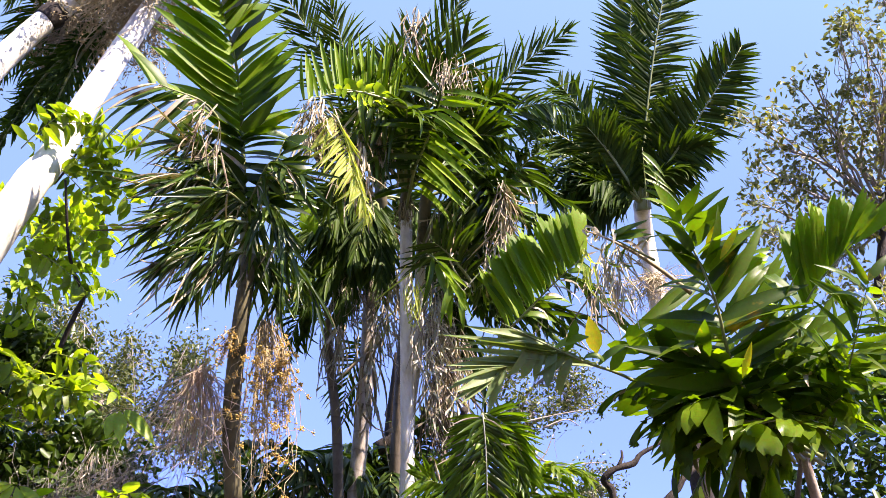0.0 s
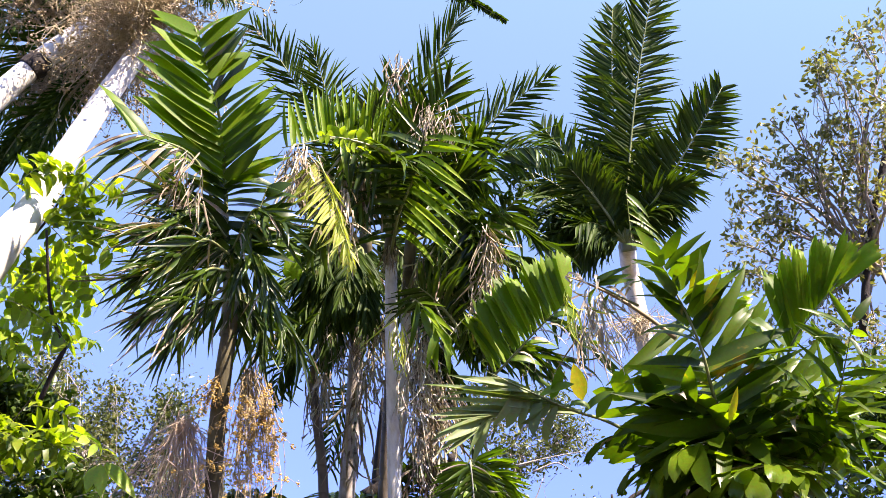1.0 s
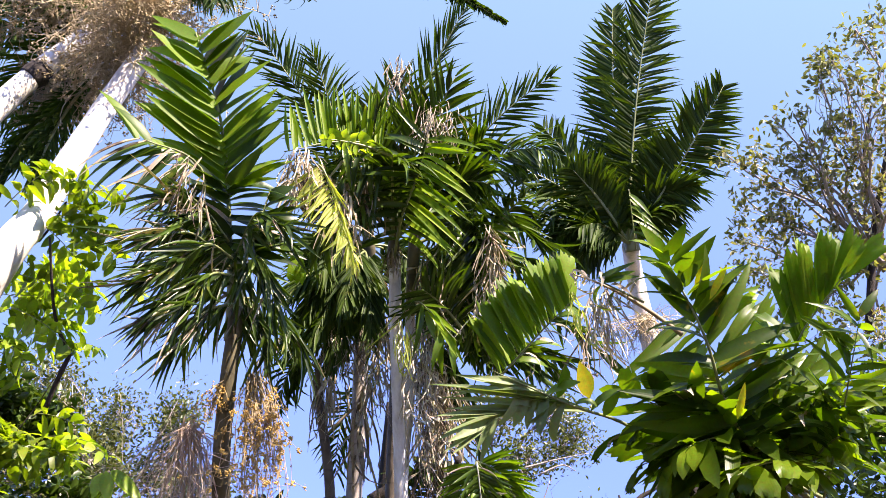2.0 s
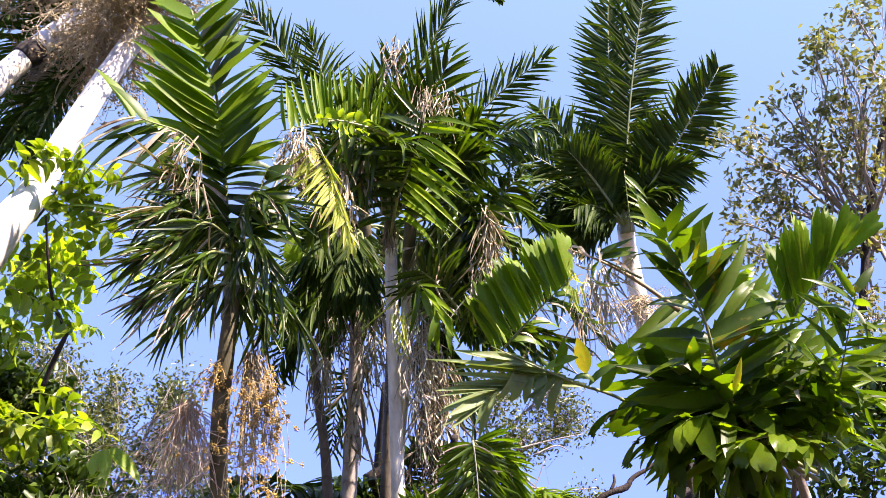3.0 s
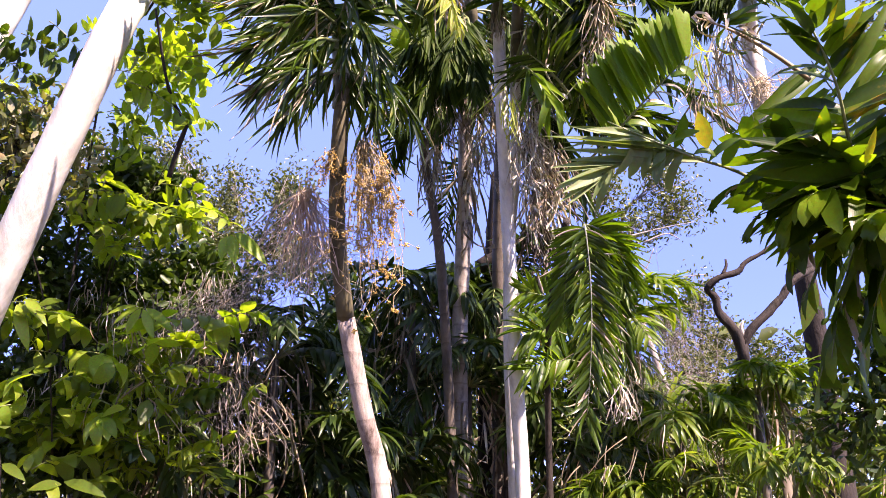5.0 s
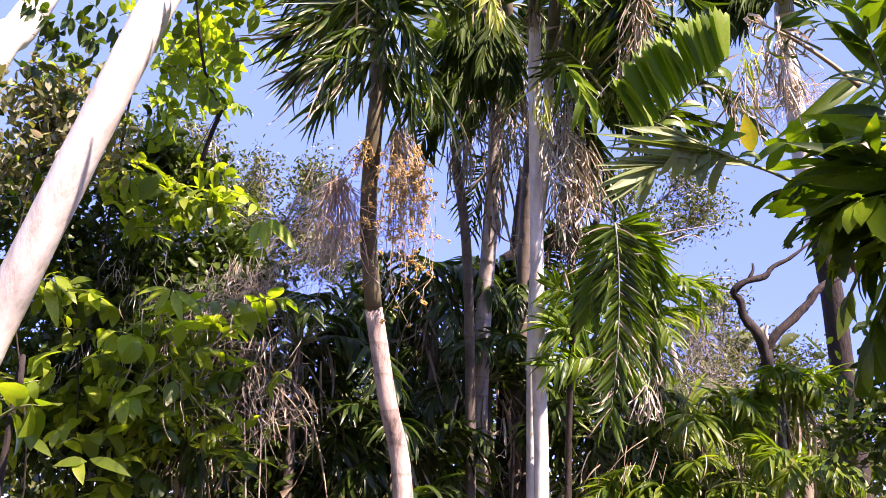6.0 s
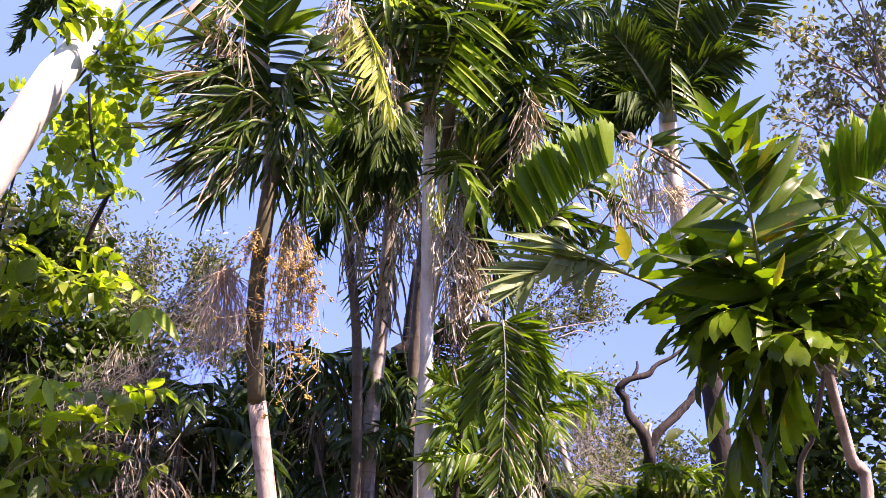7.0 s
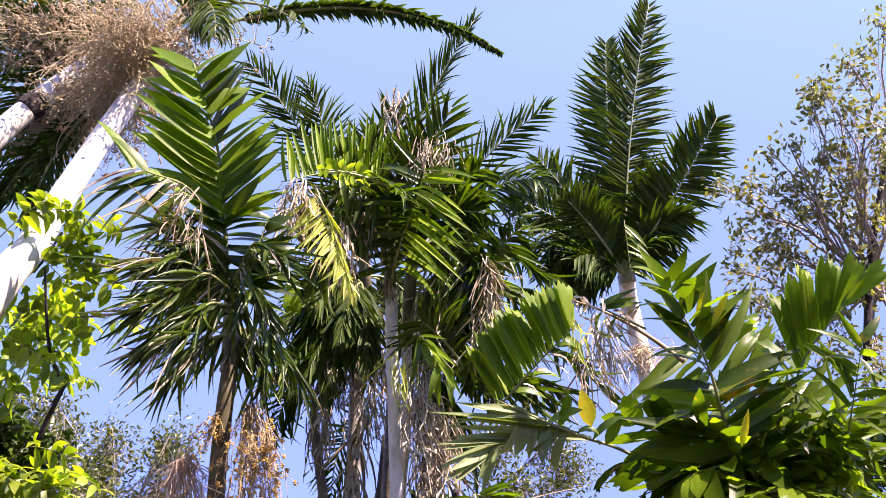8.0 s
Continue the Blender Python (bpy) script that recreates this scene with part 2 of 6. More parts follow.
def leaf_shape(kind, droop, rows=6):
    """A leaflet of length 1 along y, width 1 along x, folded along its rib, bending towards -z."""
    if kind == "broad":
        prof, cols, tip = [(0, 0.22), (0.2, 0.55), (0.5, 0.85), (0.8, 1.0), (0.93, 0.9), (1, 0.6)], 5, 0.09
    elif kind == "oblong":
        prof, cols, tip = [(0, 0.12), (0.2, 0.72), (0.5, 1.0), (0.8, 0.8), (0.93, 0.42), (1, 0.08)], 3, 0.0
    elif kind == "oval":
        prof, cols, tip = [(0, 0.08), (0.15, 0.7), (0.4, 1.0), (0.65, 0.85), (0.88, 0.4), (1, 0.03)], 3, 0.0
    elif kind == "strap":
        prof, cols, tip = [(0, 0.6), (0.3, 1.0), (0.7, 0.7), (1, 0.1)], 3, 0.05
    else:
        prof, cols, tip = [(0, 0.45), (0.12, 0.85), (0.35, 1.0), (0.7, 0.7), (1, 0.04)], 3, 0.0
    verts, faces = [], []
    for i in range(rows):
        u = i / (rows - 1)
        w = np.interp(u, [p for p, _ in prof], [q for _, q in prof])
        bend = droop * u * 1.25
        y = math.sin(bend) / bend * u if bend > 1e-3 else u
        z = -(1 - math.cos(bend)) / bend * u if bend > 1e-3 else 0.0
        for c in range(cols):
            s = c / (cols - 1) - 0.5
            fold = 0.10 * abs(s) * 2 if cols == 3 else (0.07 if c % 2 else 0.0) + 0.06 * abs(s)
            verts.append((s * w, y - (tip * (c % 2) + tip * (s + 0.5) * 1.5 if i == rows - 1 else 0), z + fold * w * 0.35))
    for i in range(rows - 1):
        for c in range(cols - 1):
            a = i * cols + c
            faces.append((a, a + 1, a + cols + 1, a + cols))
    return arr(verts), faces


SHAPES = {}


def shape(kind, level):
    if (kind, level) not in SHAPES:
        SHAPES[(kind, level)] = leaf_shape(kind, (0.05, 0.45, 0.95, 1.7)[level])
    return SHAPES[(kind, level)]


MESHES = {}


def leaf_mesh(kind, level, material):
    key = (kind, level, material.name)
    if key not in MESHES:
        MESHES[key] = mesh_of("leaflet", *shape(kind, level), material)
    return MESHES[key]


def set_leaf(way, up, length, width):
    """The axes of a leaflet that points along way with its upper face towards up."""
    y = unit(way)
    z = unit(up - y * np.dot(up, y))
    x = np.cross(y, z)
    return np.column_stack([x * width, y * length, z * length])


def frond(palm, base, tip, bow=(0, 0, 0.3), pairs=20, length=0.5, width=0.05, kind="fine", material=None, side=None, angles=(70, 25), lift=0.15,
          droop=1, bare=0.18, ragged=0.06, stalk=0.016, single=False, sides=(1, 1), wild=0.12, name="frond", label="", dry=0.0, stalk_material=None, even=False, twist=None, dense=1.0, vee=0.0, pull=(0, 0, 0)):
    """One feathered leaf: a bowed stalk from base to tip with leaflets on its two sides."""
    material = material or (LEAF_BROAD if single else LEAF_FINE)
    pairs = int(pairs * dense)
    b, e = arr(base), arr(tip)
    c = (b + e) / 2 + arr(bow)
    us = np.linspace(0, 1, 14)[:, None]
    path = (1 - us) ** 2 * b + 2 * us * (1 - us) * c + us ** 2 * e
    ob = part(name, tube(path, (stalk, stalk * 0.7, stalk * 0.2), 5), stalk_material or RACHIS, palm, label)
    pieces = []
    tw = radians(rng.normal() * 22 if twist is None else twist)
    for i in range(pairs):
        u = bare + (1 - bare) * (i + 0.3) / pairs
        for hand_no, sign in enumerate((1, -1)):
            if rng.random() < ragged or not sides[hand_no]:
                continue
            v = min(1, max(0, u + rng.normal() * 0.3 / pairs))
            p = (1 - v) ** 2 * b + 2 * v * (1 - v) * c + v * v * e
            t = unit(2 * (1 - v) * (c - b) + 2 * v * (e - c))
            s0 = np.cross(t, BROADSIDE) if side == "flat" else np.cross(t, (0, 0, 1.0))
            s = unit(s0 - t * np.dot(s0, t))
            s = s * math.cos(tw) + np.cross(t, s) * math.sin(tw)
            n = np.cross(s, t)
            if vee and n[1] > 0 or not vee and n[2] < 0:
                n = -n
            k = (u - bare) / (1 - bare)
            a = radians(angles[0] + (angles[1] - angles[0]) * k ** 1.3)
            size = 1.0 if even else (0.55 + 0.45 * min(1, k / 0.3)) * (1 - 0.62 * max(0, (k - 0.55) / 0.45) ** 1.4)
            way = math.cos(a) * t + sign * math.sin(a) * s + (vee or lift) * n + arr(pull) + rng.normal(size=3) * wild
            top = unit(n - sign * s * vee + rng.normal(size=3) * 0.05) if vee else unit(0.6 * n + arr((0, 0, 0.5)) + rng.normal(size=3) * 0.25)
            level = int(min(3, max(0, droop + rng.integers(-1, 2) * (rng.random() < 0.6))))
            ax = set_leaf(way, top, length * size * (0.85 + 0.3 * rng.random()), width * (0.6 + 0.4 * size) * (0.8 + 0.4 * rng.random()))
            if single:
                mat = DRY if rng.random() < dry else material
                if mat is DRY:
                    ax[:, 0] *= 0.5
                lf = new("leaflet", leaf_mesh(kind, level, mat))
                lf.parent = ob
                m = Matrix(ax.tolist()).to_4x4()
                m.translation = p
                lf.matrix_basis = m
            else:
                v0, f0 = shape(kind, level)
                pieces.append((v0 @ ax.T + p, f0))
    if pieces:
        lv = new("leafage", mesh_of("leafage", *join(pieces), material))
        lv.parent = ob
        tagged(lv, kind="stuff")
    return ob


def one_leaf(parent, base, tip, width, material, kind="fine", level=1, face=(0, -1, 0.3), name="leaflet", label=""):
    """A single leaflet from base to tip with its upper side towards face."""
    b, e = arr(base), arr(tip)
    ax = set_leaf(e - b, arr(face), float(np.linalg.norm(e - b)) * 1.04, width)
    lf = new(name, leaf_mesh(kind, level, material))
    lf.parent = parent
    m = Matrix(ax.tolist()).to_4x4()
    m.translation = b - arr(parent.location) if parent.type == "EMPTY" else b
    lf.matrix_basis = m
    return tagged(lf, label)


def along(points, u):
    p = smooth_path(points, 8)
    k = np.linspace(0, 1, len(p))
    return arr([np.interp(u, k, p[:, a]) for a in range(3)])


def stalk_of(plant, points, radius, name="frond", label="", material=None):
    return part(name, tube(smooth_path(points, 6), (radius, radius * 0.7, radius * 0.25), 5), material or RACHIS, plant, label)


def blades(stalk, bases, tips, count, width, material, kind="fine", level=1, face=(0, -1, 0.3), loose=0.03, dry=0.0, skip=0.0, roll=0.25, slim=0.0):
    """A row of leaflets on a stalk whose feet run along one way and whose tips along another."""
    for i in range(count):
        if rng.random() < skip:
            continue
        u = min(1, max(0, (i + 0.5 + rng.normal() * 0.15) / count))
        mat = DRY if rng.random() < dry else material
        w = width * (0.8 + 0.4 * rng.random()) * (1 - slim * u) * (0.45 if mat is DRY else 1)
        lv = int(min(3, max(0, level + rng.integers(-1, 2) * (rng.random() < 0.5))))
        one_leaf(stalk, along(bases, u), along(tips, u) + rng.normal(size=3) * loose, w, mat, kind, lv, arr(face) + rng.normal(size=3) * roll)


def tress(plant, way, drop, count, width, material, label="", spread=0.35, **more):
    """A frond along a way whose leaflets all hang the same way, as by weight or wind; two rows, the second nearer to the stalk's own line."""
    ob = stalk_of(plant, way, 0.012, label=label)
    d, run = arr(drop), (arr(way[-1]) - arr(way[0])) * spread
    blades(ob, way, [arr(p) + d for p in way], count, width, material, **more)
    blades(ob, way, [arr(p) + d * 0.55 + run for p in way], count, width, material, **more)
    return ob


def trunk(parent, points, radii, material, sides=12, steps=5, name="trunk", label="", wobble=0.05):
    return part(name, tube(smooth_path(points, steps), radii, sides, wobble), material, parent, label)


def to_ground(point, run=(0, 0)):
    """The foot of a trunk whose lowest seen point is given."""
    return (point[0] + run[0], point[1] + run[1], -0.05)


def strings(top, low, spread, count, radius, seed, curl=0.15, branch=0):
    """Thin hanging strands from about one point to about another."""
    r = np.random.default_rng(seed)
    out, ends = [], []
    a, b = arr(top), arr(low)
    for k in range(count):
        s = a + r.normal(size=3) * arr(spread) * 0.25
        e = a + (b - a) * (0.45 + 0.65 * r.random()) + r.normal(size=3) * arr(spread)
        m = (s + e) / 2 + arr((e[0] - a[0], e[1] - a[1], 0)) * 0.35 + r.normal(size=3) * curl * 0.3
        us = np.linspace(0, 1, 7)[:, None]
        path = (1 - us) ** 2 * s + 2 * us * (1 - us) * m + us ** 2 * e + r.normal(size=(7, 3)) * curl * 0.05
        out.append(tube(path, (radius, radius * 0.6), 3, cap=False))
        ends.append(path)
        for j in range(branch):
            q = path[r.integers(2, 7)]
            w = q + r.normal(size=3) * curl + arr((0, 0, -curl * 0.5))
            out.append(tube([q, (q + w) / 2 + r.normal(size=3) * curl * 0.2, w], (radius * 0.7, radius * 0.4), 3, cap=False))
            ends.append(np.array([q, w]))
    return out, ends


def bead(p, r):
    v = arr([(0, 0, 1), (0.9, 0, 0.2), (0, 0.9, 0.2), (-0.9, 0, 0.2), (0, -0.9, 0.2), (0.6, 0.6, -0.6), (-0.6, 0.6, -0.6), (-0.6, -0.6, -0.6), (0.6, -0.6, -0.6)])
    f = [(0, 1, 2), (0, 2, 3), (0, 3, 4), (0, 4, 1), (1, 5, 2), (2, 6, 3), (3, 7, 4), (4, 8, 1), (1, 8, 5), (2, 5, 6), (3, 6, 7), (4, 7, 8), (5, 8, 7, 6)]
    return v * r + p, f


def flower_stalk(parent, top, low, spread, count, radius, seed, material, beads=0, bead_size=0.012, curl=0.15, branch=0, name="flower_stalk", label="", bead_name="fruit", bead_material=None):
    out, ends = strings(top, low, spread, count, radius, seed, curl, branch)
    ob = part(name, join(out), material, parent, label)
    if beads:
        r = np.random.default_rng(seed + 1)
        fruit = []
        for k in range(beads):
            path = ends[r.integers(len(ends))]
            q = path[r.integers(1, len(path))]
            fruit.append(bead(q + r.normal(size=3) * bead_size * 1.3, bead_size * (0.7 + 0.6 * r.random())))
        fo = new(bead_name, mesh_of(bead_name, *join(fruit), bead_material or FRUIT))
        fo.parent = ob
        tagged(fo, "small round orange palm fruit" if bead_material is None else "tiny straw-coloured dry flower", kind="stuff")
    return ob


def dead_skirt(parent, centre, radius, length, count, seed, width=0.035, material=None, name="dead_leafage", lean=(0, 0, 0)):
    """Dry strap leaves that hang round a trunk."""
    r = np.random.default_rng(seed)
    pieces = []
    for k in range(int(count * 2.3)):
        w = r.random() * 2 * math.pi
        o = arr((math.cos(w), math.sin(w), 0))
        p = arr(centre) + o * radius * (0.1 + 1.1 * r.random()) + arr((0, 0, (r.random() - 0.5) * length * 1.1))
        way = arr((0, 0, -1.0)) + o * (0.1 + 0.45 * r.random()) + arr(lean) + r.normal(size=3) * 0.24
        ax = set_leaf(way, o + arr((0, 0, 0.2)) + r.normal(size=3) * 0.5, length * (0.3 + 0.8 * r.random()), width * (0.35 + 0.65 * r.random()))
        v0, f0 = shape("strap", int(r.choice((0, 0, 0, 1, 1, 2))))
        pieces.append((v0 @ ax.T + p, f0))
    return tagged(part(name, join(pieces), material or DRY, parent, "dry hanging brown palm leaves"), kind="stuff")


LEAF6 = arr([(0, 0, 0), (0.42, 0.32, 0.06), (0.36, 0.68, 0.05), (0, 1, -0.06), (-0.36, 0.68, 0.05), (-0.42, 0.32, 0.06)])


def leaf_cloud(centres, size, seed, aspect=0.5, hang_down=0.2):
    """Small folded leaves at the given places, turned every way."""
    r = np.random.default_rng(seed)
    n = len(centres)
    y = r.normal(size=(n, 3)) + arr((0, 0, -hang_down))
    y /= np.linalg.norm(y, axis=1)[:, None]
    z = r.normal(size=(n, 3)) + arr((0, 0, 0.8))
    x = np.cross(y, z)
    x /= np.linalg.norm(x, axis=1)[:, None] + 1e-9
    z = np.cross(x, y)
    s = size * (0.65 + 0.7 * r.random(n))
    v = (LEAF6[None, :, 0, None] * aspect * x[:, None] + LEAF6[None, :, 1, None] * y[:, None] + LEAF6[None, :, 2, None] * z[:, None]) * s[:, None, None] + centres[:, None]
    base = np.arange(n) * 6
    f = np.concatenate([np.stack([base, base + 1, base + 2, base + 3], 1), np.stack([base, base + 3, base + 4, base + 5], 1)])
    return v.reshape(-1, 3), f.tolist()


def leafy(parent, origin, blobs, leaf, per_cluster, seed, material=None, bark=None, limb=0.03, aspect=0.5, tight=0.12):
    """Limbs from origin to the blobs of a crown, twigs in each blob, and a cluster of leaves on each twig.
    A blob is (centre, radii, number of clusters)."""
    r = np.random.default_rng(seed)
    wood, spots = [], []
    o = arr(origin)
    for centre, radii, count in blobs:
        c, rad = arr(centre), arr(radii)
        mid = (o + c) / 2 + r.normal(size=3) * 0.12 * np.linalg.norm(c - o)
        us = np.linspace(0, 1, 8)[:, None]
        path = (1 - us) ** 2 * o + 2 * us * (1 - us) * mid + us ** 2 * c + r.normal(size=(8, 3)) * 0.02 * np.linalg.norm(c - o)
        wood.append(tube(path, (limb, limb * 0.35), 5, cap=False))
        for k in range(count):
            d = unit(r.normal(size=3))
            q = c + d * rad * r.random() ** 0.45
            start = path[r.integers(4, 8)]
            bend = (start + q) / 2 + r.normal(size=3) * 0.12 * np.linalg.norm(q - start)
            wood.append(tube([start, bend, q], (limb * 0.25, limb * 0.10), 3, cap=False))
            m = int(per_cluster * (0.5 + r.random()))
            along = r.random((m, 1))
            spots.append(bend * (1 - along) ** 2 * 0.4 + q * (1 - (1 - along) ** 2 * 0.4) + r.normal(size=(m, 3)) * tight)
    tagged(part("branchwork", join(wood), bark or BARK, parent), kind="stuff")
    spots = np.vstack(spots)
    cr = part("crown", leaf_cloud(spots, leaf, seed + 5, aspect), material or LEAF_TREE, parent)
    return cr


def compound_leaf(plant, base, tip, bow=(0, 0, 0.1), pairs=7, length=0.16, width=0.06, droop=2, material=None, side="flat", label=""):
    return frond(plant, base, tip, bow, pairs, length, width, "oval", material or LEAF_LIME, side, (75, 40), 0.0, droop, 0.12, 0.08, 0.005, True, wild=0.26,
                 name="compound_leaf", label=label, even=True)


# ---- the ground ----
def ground_sheet():
    n, half = 70, 2500.0
    g = np.linspace(-1, 1, n)
    g = np.sign(g) * np.abs(g) ** 3.2 * half
    verts = [(x, y, 0.05 * noise.noise((x * 0.6, y * 0.6, 3)) if abs(x) < 60 and abs(y) < 60 else 0.0) for y in g for x in g]
    faces = [(j * n + i, j * n + i + 1, j * n + n + i + 1, j * n + n + i) for j in range(n - 1) for i in range(n - 1)]
    ob = new("ground", mesh_of("ground", verts, faces, SOIL))
    return tagged(ob, "brown forest floor of soil and leaf litter", "ground", kind="structure")


ground_sheet()


def woods_behind():
    """The low trees far off all round, and unseen nearer trees added at the back of the viewer and to both sides to cut
    sky light.
    """
    r = np.random.default_rng(91)
    spots = []
    # near trees out of view, added to block fill light from the sky
    for k in range(150):
        a = radians(r.uniform(150, 350))
        d = r.uniform(7.0, 13.0)
        c = arr((math.cos(a) * d, math.sin(a) * d, r.uniform(0.3, 6.0 + 0.25 * d)))
        if c[1] > 3.5:
            c[0] += math.copysign(3.0, c[0])
        spots.append(c + r.normal(size=(70, 3)) * arr((0.8, 0.8, 0.7)))
    for k in range(420):
        a = radians(r.uniform(0, 360) if k < 200 else r.uniform(50, 130))
        d = r.uniform(18.0, 27.0)
        spots.append(arr((math.cos(a) * d, math.sin(a) * d, r.uniform(0.3, 4.4))) + r.normal(size=(60, 3)) * arr((1.0, 1.0, 0.6)))
    ob = new("woods", mesh_of("woods", *leaf_cloud(np.vstack(spots), 0.42, 92), LEAF_TREE))
    return tagged(ob, "far green woods, with unseen woods added behind the viewer", "woods", kind="stuff")


woods_behind()
# tree out of view, added to throw dappled shade on the plants
shade = thing("tree", (4.6, 0.0, -0.05), "broad unseen tree added for dappled shade", "tree", "trees")
trunk(shade, [(4.6, 0.0, -0.05), (4.5, 0.1, 3.0), (4.3, 0.4, 5.6)], (0.18, 0.14, 0.08), BARK)
leafy(shade, (4.3, 0.4, 5.6), [((4.2, -1.6, 6.6), (1.2, 1.1, 0.8), 9), ((5.6, -1.4, 6.8), (1.2, 1.1, 0.8), 9),
                                  ((0.3, 4.2, 8.1), (0.4, 0.3, 0.2), 5), ((1.6, 3.9, 7.8), (0.4, 0.4, 0.25), 5)], 0.16, 14, 95, limb=0.05)

# ---- broad-leaved palm with hanging fruit ----
palm = thing("palm_tree", to_ground((-1.31, 7.35, 1.80), (0.15, 0)), "broad-leaved green palm with orange fruit strings and dead leaves", "palm tree", "palms")
trunk(palm, [to_ground((-1.31, 7.35, 1.80), (0.15, 0)), (-1.31, 7.35, 1.80), (-1.43, 7.13, 2.47), (-1.54, 6.91, 3.15)], (0.085, 0.075, 0.07), PALM_BROWN)
# green-brown stem whose dark tone also carries the shade of the crown
trunk(palm, [(-1.54, 6.91, 3.14), (-1.56, 6.61, 3.75), (-1.50, 6.33, 4.32), (-1.46, 6.22, 4.69), (-1.46, 6.20, 4.89)], (0.067, 0.063, 0.055), PALM_GREEN, name="upper_trunk", label="green-brown younger stem, darkened for crown shade")
trunk(palm, [(-1.51, 6.35, 4.64), (-1.47, 6.22, 4.85), (-1.47, 5.99, 5.20)], (0.06, 0.075, 0.045), SHEATH, name="crownshaft")
spear = stalk_of(palm, [(-1.49, 6.15, 4.86), (-1.52, 5.90, 5.55), (-1.57, 5.60, 6.13), (-1.76, 5.30, 6.77)], 0.022, label="tall upright young frond")
SPEAR = [(-1.53, 5.90, 5.60), (-1.56, 5.60, 6.02), (-1.75, 5.30, 6.74)]
# sun side put into the colour: left row lighter, right rows darker
blades(spear, SPEAR, [(-1.95, 5.50, 5.77), (-2.14, 5.35, 6.39), (-2.08, 5.20, 6.99)], 21, 0.15, LEAF_SUNLIT, level=0, loose=0.035, face=(0.35, -1, 0.35), roll=0.25)
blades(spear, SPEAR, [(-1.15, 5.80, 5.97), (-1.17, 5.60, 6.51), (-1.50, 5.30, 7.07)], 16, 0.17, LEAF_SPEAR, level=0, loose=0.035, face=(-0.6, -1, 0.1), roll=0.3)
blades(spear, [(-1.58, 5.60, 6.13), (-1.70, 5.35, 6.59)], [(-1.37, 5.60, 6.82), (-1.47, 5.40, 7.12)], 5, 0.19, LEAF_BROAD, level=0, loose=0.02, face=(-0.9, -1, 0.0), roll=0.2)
blades(spear, [(-1.46, 6.00, 5.06), (-1.50, 5.90, 5.44), (-1.50, 5.70, 5.66)], [(-1.03, 5.90, 4.99), (-1.00, 5.80, 5.37), (-1.15, 5.60, 5.79)], 16, 0.11, LEAF_BROAD, level=1, loose=0.06, face=(0, -1, 0.5), roll=0.4)
blades(spear, [(-1.46, 6.00, 5.01), (-1.49, 5.90, 5.39), (-1.50, 5.70, 5.61)], [(-1.94, 5.60, 5.16), (-1.84, 5.50, 5.48), (-1.76, 5.40, 5.70)], 14, 0.10, LEAF_BROAD, level=1, loose=0.06, dry=0.12, roll=0.4)
for tip_at, base_at, wide in (((-2.26, 5.10, 6.13), (-2.07, 5.30, 5.75), 0.16), ((-2.15, 5.10, 5.97), (-1.96, 5.30, 5.69), 0.14)):
    one_leaf(spear, base_at, tip_at, wide * 0.7, LEAF_SPEAR, "fine", 1, (0.9, -0.8, 0.1))
torn = stalk_of(palm, [(-1.52, 6.10, 5.17), (-1.68, 5.60, 5.70), (-1.98, 5.20, 5.67)], 0.016, label="torn withering frond")
blades(torn, [(-1.74, 5.50, 5.74), (-2.02, 5.20, 5.68)], [(-2.24, 5.20, 5.33), (-2.37, 5.00, 5.39)], 9, 0.06, LEAF_BROAD, level=1, dry=0.3, loose=0.05)
blades(torn, [(-1.61, 5.70, 5.62), (-1.85, 5.30, 5.69)], [(-1.85, 5.50, 5.29), (-2.02, 5.30, 5.33)], 7, 0.08, LEAF_BROAD, level=1, dry=0.25, loose=0.05)
HEART = (-1.49, 6.18, 4.99)
TR = dict(level=1, loose=0.09, roll=0.8, skip=0.12)
